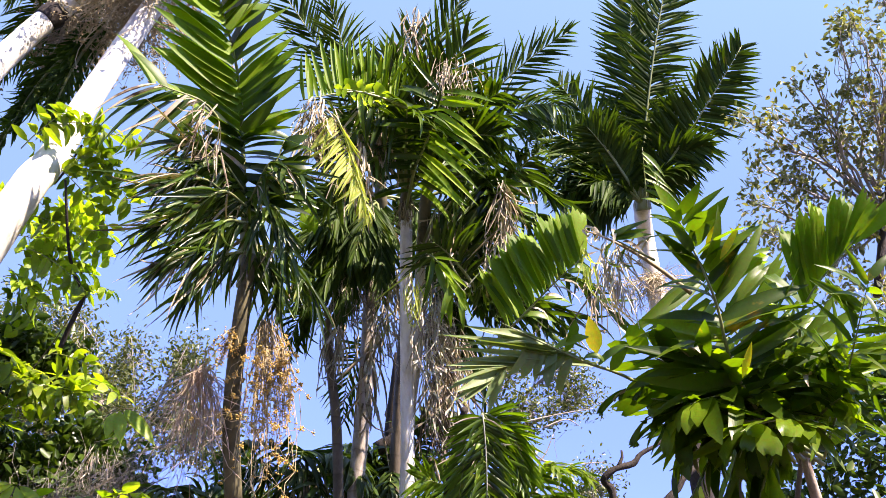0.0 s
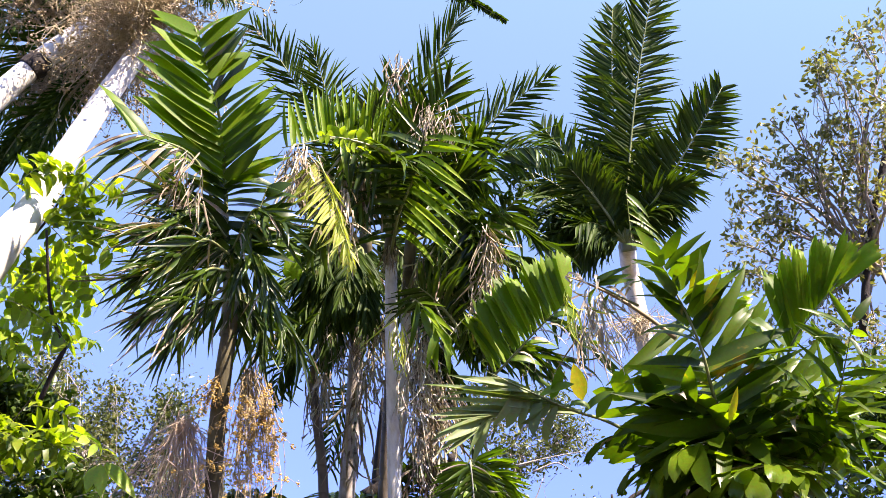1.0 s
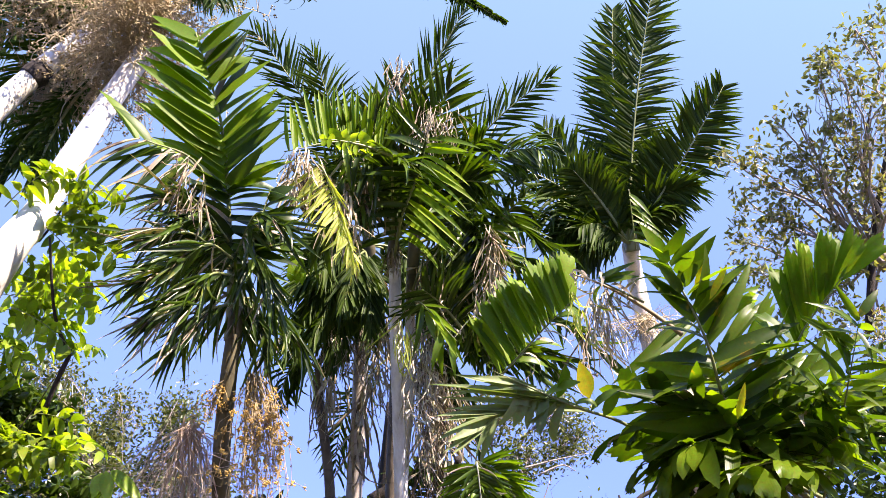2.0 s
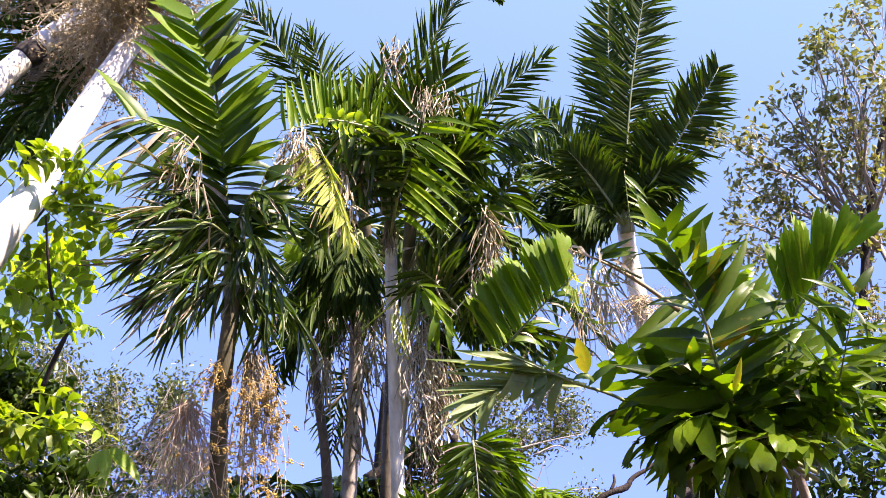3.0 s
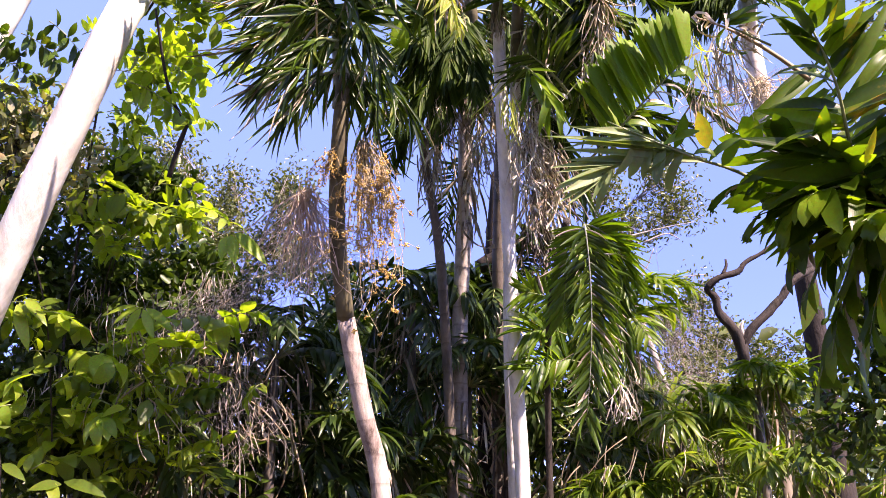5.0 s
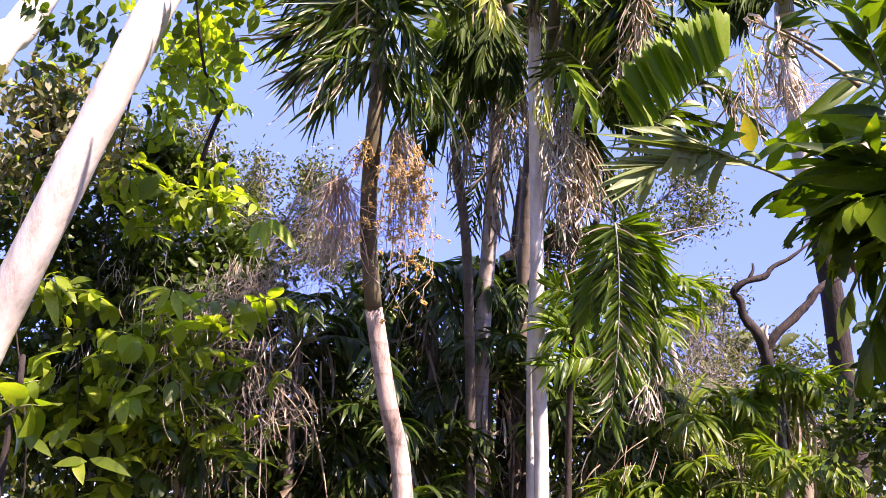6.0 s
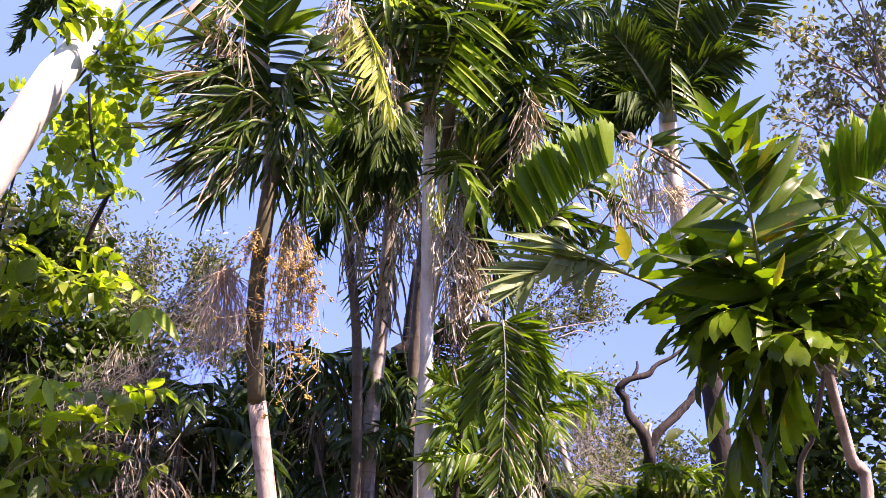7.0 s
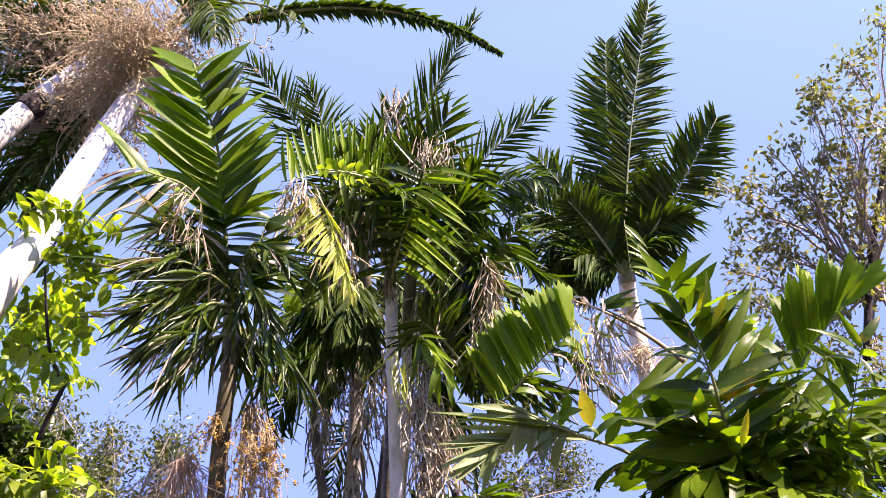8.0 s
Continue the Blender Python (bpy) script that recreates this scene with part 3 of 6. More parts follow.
for way, drop, count, worn in (([(-1.50, 6.00, 5.20), (-1.66, 5.50, 5.35), (-1.81, 5.30, 5.22)], (-0.22, -0.05, -0.16), 16, 0.4), ([(-1.47, 6.00, 5.06), (-1.65, 5.50, 5.07), (-1.88, 5.30, 4.90)], (-0.32, 0.0, -0.14), 22, 0.4),
                               ([(-1.46, 6.00, 4.94), (-1.69, 5.60, 4.90), (-1.87, 5.40, 4.64)], (-0.26, 0.0, -0.20), 22, 0.35), ([(-1.47, 6.10, 4.90), (-1.66, 5.70, 4.75), (-1.79, 5.50, 4.39)], (-0.24, 0.0, -0.22), 22, 0.32),
                               ([(-1.46, 6.10, 4.83), (-1.58, 5.80, 4.61), (-1.68, 5.70, 4.32)], (-0.18, 0.0, -0.26), 18, 0.28), ([(-1.43, 5.80, 5.04), (-1.51, 5.40, 4.92), (-1.67, 5.30, 4.68)], (-0.22, -0.05, -0.15), 20, 0.15),
                               ([(-1.42, 5.80, 4.90), (-1.50, 5.50, 4.73), (-1.58, 5.40, 4.40)], (-0.20, -0.05, -0.20), 18, 0.15), ([(-1.44, 5.90, 5.10), (-1.23, 5.60, 5.29), (-1.00, 5.50, 5.08)], (0.12, 0.0, -0.24), 18, 0.06),
                               ([(-1.45, 6.00, 5.01), (-1.22, 5.80, 5.03), (-1.09, 5.80, 4.62)], (0.02, 0.0, -0.30), 18, 0.08), ([(-1.48, 6.20, 4.93), (-1.23, 6.30, 4.93), (-0.99, 6.40, 4.64)], (0.04, 0.0, -0.38), 20, 0.14), ([(-1.48, 6.20, 4.88), (-1.34, 6.20, 4.83), (-1.19, 6.20, 4.55)], (0.02, 0.0, -0.34), 16, 0.2),
                               ([(-1.49, 5.90, 5.24), (-1.64, 5.60, 5.35), (-1.72, 5.40, 5.03)], (-0.16, -0.1, -0.22), 16, 0.15)):
    tress(palm, way, drop, int(count * 1.7), 0.034, LEAF_BROAD, dry=worn, **TR)
blades(part("frond", tube([HEART, (-1.32, 5.90, 5.19), (-1.17, 5.70, 5.56)], (0.014, 0.006), 5), RACHIS, palm), [(-1.39, 6.00, 5.10), (-1.17, 5.70, 5.53)], [(-1.05, 5.80, 5.17), (-0.99, 5.60, 5.64)], 7, 0.10, LEAF_BROAD, loose=0.05)
dead_skirt(palm, (-1.70, 5.30, 5.43), 0.10, 0.3, 11, 2, 0.020, lean=(-0.5, 0, 0.0))
dead_skirt(palm, (-1.59, 5.30, 5.29), 0.10, 0.34, 9, 3, 0.022)
flower_stalk(palm, (-1.78, 6.50, 4.04), (-1.86, 6.68, 3.43), (0.16, 0.1, 0.12), 95, 0.0045, 5, SPENT, curl=0.16, branch=1, label="spent brown flower strings")
flower_stalk(palm, (-1.52, 6.30, 4.28), (-1.63, 6.30, 4.01), (0.05, 0.06, 0.04), 16, 0.004, 6, TWIG, beads=330, bead_size=0.0068, label="stalk with orange fruit")
flower_stalk(palm, (-1.33, 6.30, 4.33), (-1.23, 6.35, 3.35), (0.12, 0.09, 0.10), 64, 0.004, 7, TWIG, beads=2300, bead_size=0.0068, curl=0.12, branch=2, label="hanging stalk full of orange fruit")
flower_stalk(palm, (-1.18, 6.35, 4.17), (-1.13, 6.40, 3.60), (0.05, 0.06, 0.06), 22, 0.004, 9, TWIG, beads=520, bead_size=0.0068, curl=0.07, branch=1, label="hanging stalk full of orange fruit")
dead_skirt(palm, (-1.27, 6.40, 4.37), 0.05, 0.36, 16, 8, 0.016)

# ---- clump of tall slender palms ----
clump = thing("palm_tree", to_ground((-0.29, 9.02, 1.88)), "slender palm with pale ringed trunk and dry leaf skirt", "palm tree", "palms")
trunk(clump, [to_ground((-0.28, 9.02, 1.93)), (-0.28, 9.02, 1.93), (-0.31, 8.66, 3.09), (-0.33, 8.33, 4.20), (-0.35, 7.90, 5.49), (-0.35, 7.73, 5.98), (-0.35, 7.45, 6.04)], (0.074, 0.066, 0.060, 0.054), PALM_WHITE)
C = dict(kind="fine", single=True, width=0.048, length=0.55, stalk=0.018, side="flat", wild=0.09, dense=1.9, material=LEAF_BROAD)
CF = dict(kind="fine", width=0.032, length=0.48, stalk=0.015, side="flat", dense=1.7, wild=0.08)
trunk(clump, [(-0.36, 7.53, 5.91), (-0.35, 7.45, 6.04), (-0.33, 7.28, 6.30)], (0.05, 0.058, 0.03), PALM_GREEN, name="crownshaft")
frond(clump, (-0.35, 7.45, 6.04), (-0.00, 6.61, 6.95), (-0.05, 0, 0.1), 17, angles=(62, 25), droop=1, **C)
comb = stalk_of(clump, [(-0.29, 7.30, 6.20), (-0.32, 6.70, 6.59), (-0.73, 6.30, 6.45), (-1.17, 6.10, 6.21)], 0.016, label="arched frond with upright leaflets")
# upright row lightened in colour to read as sunlit
blades(comb, [(-1.14, 6.10, 6.21), (-0.78, 6.30, 6.45), (-0.41, 6.60, 6.57)], [(-1.22, 6.10, 6.69), (-0.85, 6.25, 7.00), (-0.32, 6.50, 7.21)], 24, 0.05, LEAF_SUNLIT, level=0, loose=0.03, roll=0.3, dry=0.06)
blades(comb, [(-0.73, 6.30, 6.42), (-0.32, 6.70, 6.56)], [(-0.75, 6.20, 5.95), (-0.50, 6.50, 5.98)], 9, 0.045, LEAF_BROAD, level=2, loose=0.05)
mid = stalk_of(clump, [(-0.34, 7.40, 5.95), (-0.25, 6.90, 6.06), (-0.10, 6.60, 6.28), (0.01, 6.40, 6.58)], 0.016, label="frond with its lit side put into leaf colour")
# painted light side: right row in the sunlit tone, left row dark
blades(mid, [(-0.29, 7.20, 6.01), (-0.12, 6.60, 6.22), (0.01, 6.40, 6.55)], [(0.09, 6.90, 5.66), (0.28, 6.40, 5.76), (0.29, 6.20, 6.42)], 16, 0.062, LEAF_SUNLIT, level=1, loose=0.04, roll=0.3)
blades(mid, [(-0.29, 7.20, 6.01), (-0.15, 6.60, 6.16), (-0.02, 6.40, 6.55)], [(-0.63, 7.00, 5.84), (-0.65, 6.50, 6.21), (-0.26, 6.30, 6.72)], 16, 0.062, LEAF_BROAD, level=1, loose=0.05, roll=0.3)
frond(clump, (-0.35, 7.39, 6.13), (-0.97, 6.94, 6.11), (0.0, 0, 0.6), 16, angles=(60, 25), droop=2, dry=0.1, **C)
frond(clump, (-0.35, 7.39, 6.13), (-1.16, 7.08, 6.45), (0.0, 0, 0.5), 18, angles=(60, 25), droop=2, dry=0.15, **C)
frond(clump, (-0.35, 7.39, 6.13), (-0.30, 6.32, 6.30), (0.0, -0.2, 0.2), 14, angles=(60, 25), droop=2, **C)
frond(clump, (-0.35, 7.39, 6.13), (-0.53, 6.86, 7.32), (-0.1, 0, 0.1), 16, angles=(50, 20), droop=1, **C)
frond(clump, (-0.35, 7.39, 6.13), (0.54, 6.94, 6.42), (0.0, 0, 0.5), 18, angles=(60, 25), droop=2, **C)
frond(clump, (-0.30, 6.32, 6.30), (-0.83, 6.01, 6.26), (0, 0, 0.06), 9, length=0.17, width=0.075, kind="oblong", single=True, material=LEAF_LIME_LIT, side="flat", angles=(75, 30), droop=2, bare=0.3)
frond(clump, (-0.35, 7.39, 6.13), (-0.74, 6.38, 6.60), (0.1, 0, 0.3), 10, angles=(65, 30), droop=1, **C)
frond(clump, (-0.35, 7.39, 6.13), (-0.66, 6.72, 6.07), (0, -0.2, 0.4), 12, angles=(65, 30), droop=2, **C)
frond(clump, (-0.35, 7.42, 6.08), (0.17, 6.94, 5.89), (0.0, 0, 0.5), 14, angles=(65, 30), droop=2, **C)
frond(clump, (-0.35, 7.42, 6.08), (0.27, 6.57, 7.38), (-0.1, 0, 0.1), 15, angles=(55, 25), droop=1, **C)
frond(clump, (-0.32, 7.39, 6.12), (-0.26, 6.72, 7.53), (-0.1, 0, 0.0), 15, angles=(50, 25), droop=1, dry=0.45, **C)
sere = stalk_of(clump, [(-0.95, 6.10, 6.11), (-0.83, 6.10, 5.99), (-0.67, 6.20, 5.52), (-0.55, 6.30, 5.15)], 0.010, label="drooping yellowed frond")
blades(sere, [(-0.88, 6.10, 6.07), (-0.69, 6.20, 5.57), (-0.56, 6.30, 5.18)], [(-1.12, 6.00, 5.76), (-0.79, 6.15, 5.33), (-0.59, 6.30, 5.10)], 40, 0.030, LEAF_SERE, level=1, loose=0.03, roll=0.5, dry=0.08)
blades(sere, [(-0.83, 6.10, 5.99), (-0.56, 6.30, 5.21)], [(-0.70, 6.10, 5.74), (-0.54, 6.30, 5.13)], 22, 0.026, LEAF_SERE, level=1, loose=0.02, roll=0.5)
blades(stalk_of(clump, [(-0.60, 7.00, 6.63), (-0.75, 6.50, 6.27), (-0.89, 6.40, 5.48)], 0.01), [(-0.71, 6.60, 6.34), (-0.89, 6.40, 5.54)], [(-0.91, 6.50, 5.71), (-1.02, 6.50, 5.18)], 16, 0.05, LEAF_BROAD, level=2, loose=0.07)
one_leaf(comb, (-1.10, 6.60, 5.61), (-1.09, 6.50, 5.26), 0.16, LEAF_SUNLIT, "broad", 1)
dead_skirt(clump, (-1.02, 6.35, 6.11), 0.16, 0.32, 34, 21, 0.035)
dead_skirt(clump, (-0.73, 6.50, 5.86), 0.12, 0.35, 24, 28, 0.03)
dead_skirt(clump, (-0.62, 6.83, 6.44), 0.15, 0.45, 40, 22, 0.04)
dead_skirt(clump, (-0.25, 6.49, 7.33), 0.10, 0.3, 16, 23, 0.025)
dead_skirt(clump, (0.07, 6.48, 6.78), 0.18, 0.25, 50, 24, 0.014)
dead_skirt(clump, (-0.10, 8.00, 5.30), 0.10, 0.42, 26, 25, 0.014, STRAW_LEAF)
dead_skirt(clump, (-0.13, 8.00, 4.99), 0.14, 0.50, 40, 26, 0.012, STRAW_LEAF, lean=(0.25, 0, 0))
dead_skirt(clump, (-0.28, 7.50, 5.23), 0.06, 0.40, 9, 29, 0.022, LEAF_PALE)
dead_skirt(clump, (-1.02, 6.12, 6.09), 0.14, 0.26, 40, 33, 0.018)
dead_skirt(clump, (-0.06, 8.40, 4.72), 0.13, 0.50, 34, 27, 0.012, STRAW_LEAF, lean=(0.15, 0, 0))
dead_skirt(clump, (-0.57, 8.40, 5.66), 0.14, 0.30, 40, 34, 0.012)
dead_skirt(clump, (-0.57, 8.40, 5.21), 0.12, 0.36, 36, 35, 0.012)
dead_skirt(clump, (-0.96, 8.40, 5.52), 0.16, 0.30, 36, 36, 0.012)

clump = thing("palm_tree", to_ground((-0.33, 9.54, 1.90)), "slender palm with a shaded trunk and arching fronds", "palm tree", "palms")
trunk(clump, [to_ground((-0.38, 9.53, 1.95)), (-0.38, 9.53, 1.95), (-0.38, 9.10, 3.40), (-0.32, 8.70, 4.43), (-0.24, 8.45, 5.10), (-0.22, 8.19, 5.91), (-0.17, 7.79, 6.24)], (0.062, 0.056, 0.052, 0.05), PALM_WHITE)
trunk(clump, [(-0.22, 8.23, 5.78), (-0.17, 7.79, 6.24), (-0.15, 7.61, 6.51)], (0.052, 0.06, 0.03), PALM_GREEN, name="crownshaft")
fan = stalk_of(clump, [(0.41, 8.00, 4.80), (0.62, 7.40, 4.80), (0.91, 7.10, 5.01), (1.19, 6.80, 5.18)], 0.014, label="frond with pleated upright leaflets in a sunlit tone")
# sunlight on this row is in the leaf colour
blades(fan, [(0.55, 7.45, 4.77), (0.91, 7.10, 5.01), (1.18, 6.80, 5.17)], [(0.32, 7.30, 5.26), (0.70, 7.00, 5.55), (1.16, 6.70, 5.58)], 26, 0.125, LEAF_SUNLIT, "broad", 0, (0.3, -1, 0.4), 0.02, roll=0.15)
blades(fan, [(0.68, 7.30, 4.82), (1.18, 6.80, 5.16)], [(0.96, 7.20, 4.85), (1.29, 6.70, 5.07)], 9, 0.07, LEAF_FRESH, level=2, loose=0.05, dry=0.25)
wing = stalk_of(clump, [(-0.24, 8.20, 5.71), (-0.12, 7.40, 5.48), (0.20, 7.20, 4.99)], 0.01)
blades(wing, [(-0.12, 7.40, 5.47), (0.11, 7.30, 5.18)], [(0.09, 7.20, 5.37), (0.23, 7.10, 4.84)], 6, 0.055, LEAF_SUNLIT, "fine", 1, loose=0.05)
blades(wing, [(-0.12, 7.40, 5.47), (0.20, 7.30, 5.04)], [(-0.09, 7.20, 5.05), (0.14, 7.10, 4.69)], 6, 0.07, LEAF_FRESH, level=2, loose=0.05)
for base_at, tip_at, pull in (((0.01, 8.40, 6.06), (0.56, 8.40, 5.31), (0.1, 0, -0.6)), ((0.01, 8.50, 5.86), (0.77, 8.50, 4.99), (0.1, 0, -0.5)), ((0.13, 8.30, 6.34), (0.90, 8.20, 5.69), (0.2, 0, -0.5)), ((0.23, 8.40, 5.55), (1.20, 8.30, 5.13), (0.2, 0, -0.3)), ((0.00, 8.60, 5.65), (0.22, 8.60, 4.92), (0, 0, -0.7)), ((0.83, 8.30, 6.46), (1.40, 8.20, 5.69), (0.1, 0, -0.5))):
    frond(clump, base_at, tip_at, (0.05, 0, 0.2), 16, angles=(65, 25), droop=2, dry=0.16, pull=pull, bare=0.05, **{**C, "length": 0.42, "dense": 1.4})
dead_skirt(clump, (1.37, 7.20, 5.14), 0.12, 0.42, 22, 37, 0.012)
dead_skirt(clump, (0.53, 7.60, 5.63), 0.14, 0.40, 24, 38, 0.016, STRAW_LEAF)
dead_skirt(clump, (0.05, 8.20, 4.88), 0.14, 0.6, 46, 39, 0.014)
for at, wide, long, count, seed in (((-0.03, 8.60, 5.53), 0.16, 0.5, 40, 111), ((0.02, 8.60, 4.92), 0.14, 0.5, 40, 112), ((-0.06, 8.80, 4.42), 0.14, 0.5, 34, 113), ((-0.66, 8.90, 6.07), 0.16, 0.4, 34, 114), ((-1.01, 8.90, 5.81), 0.16, 0.34, 30, 115)):
    dead_skirt(clump, at, wide, long, count, seed, 0.022, DRY_DARK)
for way, drop in (([(-0.10, 8.40, 6.40), (0.24, 8.30, 6.27), (0.63, 8.30, 5.75)], (0.05, 0, -0.36)), ([(-0.11, 8.50, 6.12), (0.40, 8.40, 5.68), (0.94, 8.40, 5.30)], (0.1, 0, -0.34)), ([(0.02, 8.30, 6.54), (0.54, 8.20, 6.54), (0.98, 8.20, 6.20)], (0.08, 0, -0.34)), ([(0.23, 8.50, 5.60), (0.79, 8.40, 5.54), (1.33, 8.40, 5.29)], (0.1, 0, -0.28)),
                  ([(-0.05, 8.60, 5.65), (0.17, 8.60, 5.40), (0.38, 8.60, 4.80)], (0.02, 0, -0.34)), ([(0.26, 8.30, 6.95), (0.73, 8.20, 6.88), (1.18, 8.20, 6.53)], (0.1, 0, -0.32)), ([(0.81, 8.40, 5.92), (1.24, 8.30, 5.74), (1.65, 8.30, 5.30)], (0.1, 0, -0.2))):
    tress(clump, way, drop, 20, 0.05, LEAF_BROAD, dry=0.14, **TR)
dead_skirt(clump, (-0.34, 7.40, 5.96), 0.07, 0.24, 22, 121, 0.014)
dead_skirt(clump, (-0.18, 8.10, 6.01), 0.07, 0.24, 20, 122, 0.014)
plume = stalk_of(clump, [(-0.21, 7.90, 5.80), (0.25, 7.60, 7.04), (0.43, 7.50, 6.83), (0.42, 7.70, 5.81)], 0.014, label="hanging feather frond with pale stalk")
blades(plume, [(0.43, 7.50, 6.77), (0.42, 7.70, 5.81)], [(0.83, 7.30, 6.56), (0.76, 7.50, 5.69)], 18, 0.06, LEAF_FRESH, level=1, loose=0.05)
blades(plume, [(0.43, 7.50, 6.77), (0.42, 7.70, 5.81)], [(0.15, 7.40, 6.25), (0.14, 7.60, 5.52)], 18, 0.05, LEAF_BROAD, level=1, loose=0.05)
frond(clump, (0.31, 7.88, 5.36), (-0.07, 7.47, 5.63), (0, 0, 0.1), 9, angles=(70, 40), droop=1, **C)
frond(clump, (-0.17, 7.76, 6.28), (0.64, 7.71, 5.79), (0.1, 0, 0.6), 18, angles=(65, 30), droop=2, **C)
frond(clump, (-0.17, 7.76, 6.28), (0.37, 8.18, 5.44), (0.2, 0, 0.5), 18, angles=(65, 30), droop=2, **C)
frond(clump, (-0.17, 7.76, 6.28), (1.11, 7.10, 6.90), (0.1, 0, 0.75), 20, angles=(65, 30), droop=2, **C)
frond(clump, (-0.17, 7.73, 6.33), (1.24, 7.02, 7.75), (-0.2, 0, 0.3), 26, angles=(55, 25), droop=1, dry=0.0, **{**CF, "length": 0.42})
frond(clump, (-0.14, 7.73, 6.33), (0.52, 6.88, 6.89), (-0.1, 0, 0.3), 16, angles=(60, 30), droop=2, **C)
frond(clump, (0.38, 7.54, 6.98), (0.45, 8.06, 6.18), (0.05, 0, 0.1), 16, angles=(75, 40), droop=1, bare=0.0, **CF)
frond(clump, (0.45, 7.79, 6.22), (0.92, 7.41, 6.60), (0, 0, 0.1), 14, angles=(70, 40), droop=2, bare=0.0, **{**C, "length": 0.4})
frond(clump, (-0.17, 7.79, 6.24), (0.20, 7.88, 5.36), (0.25, 0, 0.45), 14, angles=(65, 30), droop=2, **C)
dead_skirt(clump, (0.57, 7.36, 5.95), 0.05, 0.5, 30, 31, 0.02)
dead_skirt(clump, (0.07, 7.91, 6.05), 0.2, 0.6, 40, 32, 0.022)

clump = thing("palm_tree", to_ground((-0.96, 10.41, 1.93)), "slender palm with grey trunk and brown dead skirt", "palm tree", "palms")
trunk(clump, [to_ground((-0.99, 10.40, 1.93)), (-0.99, 10.40, 1.93), (-0.94, 9.90, 3.57), (-0.82, 9.42, 5.14), (-0.75, 8.94, 6.71), (-0.68, 8.65, 6.77)], (0.1, 0.085, 0.075), PALM_GREY)
trunk(clump, [(-0.75, 8.99, 6.53), (-0.68, 8.65, 6.77), (-0.67, 8.45, 7.07)], (0.074, 0.08, 0.04), PALM_GREEN, name="crownshaft")
frond(clump, (-0.68, 8.65, 6.77), (-1.93, 7.65, 9.09), (0.1, 0, 0.5), 32, angles=(60, 25), droop=1, **CF)
frond(clump, (-0.68, 8.62, 6.82), (-1.27, 7.79, 8.85), (0, 0, 0.3), 30, angles=(60, 25), droop=1, **CF)
frond(clump, (-0.68, 8.62, 6.82), (0.62, 7.54, 9.55), (-0.15, 0, 0.35), 34, angles=(50, 20), droop=0, **CF)
frond(clump, (-0.68, 8.62, 6.82), (-1.42, 8.67, 6.39), (-0.1, 0, 0.6), 24, angles=(60, 25), droop=2, **CF)
frond(clump, (-0.68, 8.62, 6.82), (-1.20, 8.93, 5.98), (-0.1, 0, 0.5), 24, angles=(60, 25), droop=2, **CF)
frond(clump, (-0.68, 8.62, 6.82), (0.00, 8.98, 6.23), (0.1, 0, 0.5), 24, angles=(60, 25), droop=2, **CF)
for tip_at in ((-1.37, 8.85, 6.08), (-1.60, 9.07, 5.64), (-1.12, 8.89, 5.38), (-0.98, 8.60, 5.68), (-1.42, 8.56, 6.32), (0.03, 9.37, 6.29), (0.17, 9.57, 5.70), (-0.64, 8.67, 5.58)):
    frond(clump, (-0.68, 8.62, 6.82), tip_at, (0, 0, 0.5), 22, angles=(55, 20), droop=2, **{**CF, "width": 0.04})
for tip_at, pull in (((-1.32, 8.20, 5.73), (-0.2, 0, -0.6)), ((-1.17, 8.20, 5.48), (-0.1, 0, -0.7)), ((-1.42, 8.00, 5.87), (-0.4, 0, -0.4)), ((-0.98, 8.30, 5.29), (0, 0, -0.8)), ((-1.07, 7.80, 6.01), (-0.2, 0, -0.4)), ((-0.86, 8.00, 5.74), (0, 0, -0.6)), ((-0.59, 8.10, 5.55), (0.1, 0, -0.7))):
    frond(clump, (-0.70, 8.50, 6.67), tip_at, (0, 0, 0.35), 26, angles=(55, 20), droop=1, pull=pull, **{**CF, "width": 0.04})
dead_skirt(clump, (-0.70, 8.63, 6.44), 0.2, 0.4, 18, 43, 0.03)
dead_skirt(clump, (-0.61, 9.24, 6.11), 0.25, 0.6, 36, 41, 0.03)
dead_skirt(clump, (-1.11, 9.04, 5.57), 0.22, 0.45, 24, 42, 0.03)

clump = thing("palm_tree", to_ground((-0.58, 11.07, 1.96)), "thin grey palm trunk in the shade of the clump", "palm tree", "palms")
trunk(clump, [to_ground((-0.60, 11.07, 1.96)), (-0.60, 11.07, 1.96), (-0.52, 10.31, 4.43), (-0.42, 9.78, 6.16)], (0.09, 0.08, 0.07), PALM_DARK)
frond(clump, (-0.42, 9.78, 6.16), (0.04, 9.25, 3.98), (0.5, 0, 0.2), 20, angles=(65, 30), droop=2, **CF)
frond(clump, (-0.42, 9.80, 6.10), (-1.06, 9.56, 4.61), (-0.4, 0, 0.2), 20, angles=(65, 30), droop=2, **CF)

clump = thing("palm_tree", to_ground((-0.97, 9.68, 1.90)), "thin dark palm stem with dead hanging sheaths", "palm tree", "palms")
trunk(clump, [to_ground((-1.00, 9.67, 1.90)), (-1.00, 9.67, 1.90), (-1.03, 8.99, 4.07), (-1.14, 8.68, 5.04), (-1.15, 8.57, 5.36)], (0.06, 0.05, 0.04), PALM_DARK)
frond(clump, (-1.15, 8.57, 5.36), (-1.38, 8.21, 5.45), (-0.1, 0, 0.4), 16, angles=(65, 30), droop=2, **CF)
frond(clump, (-1.15, 8.57, 5.36), (-1.56, 8.73, 5.07), (-0.1, 0, 0.5), 16, angles=(65, 30), droop=3, **CF)
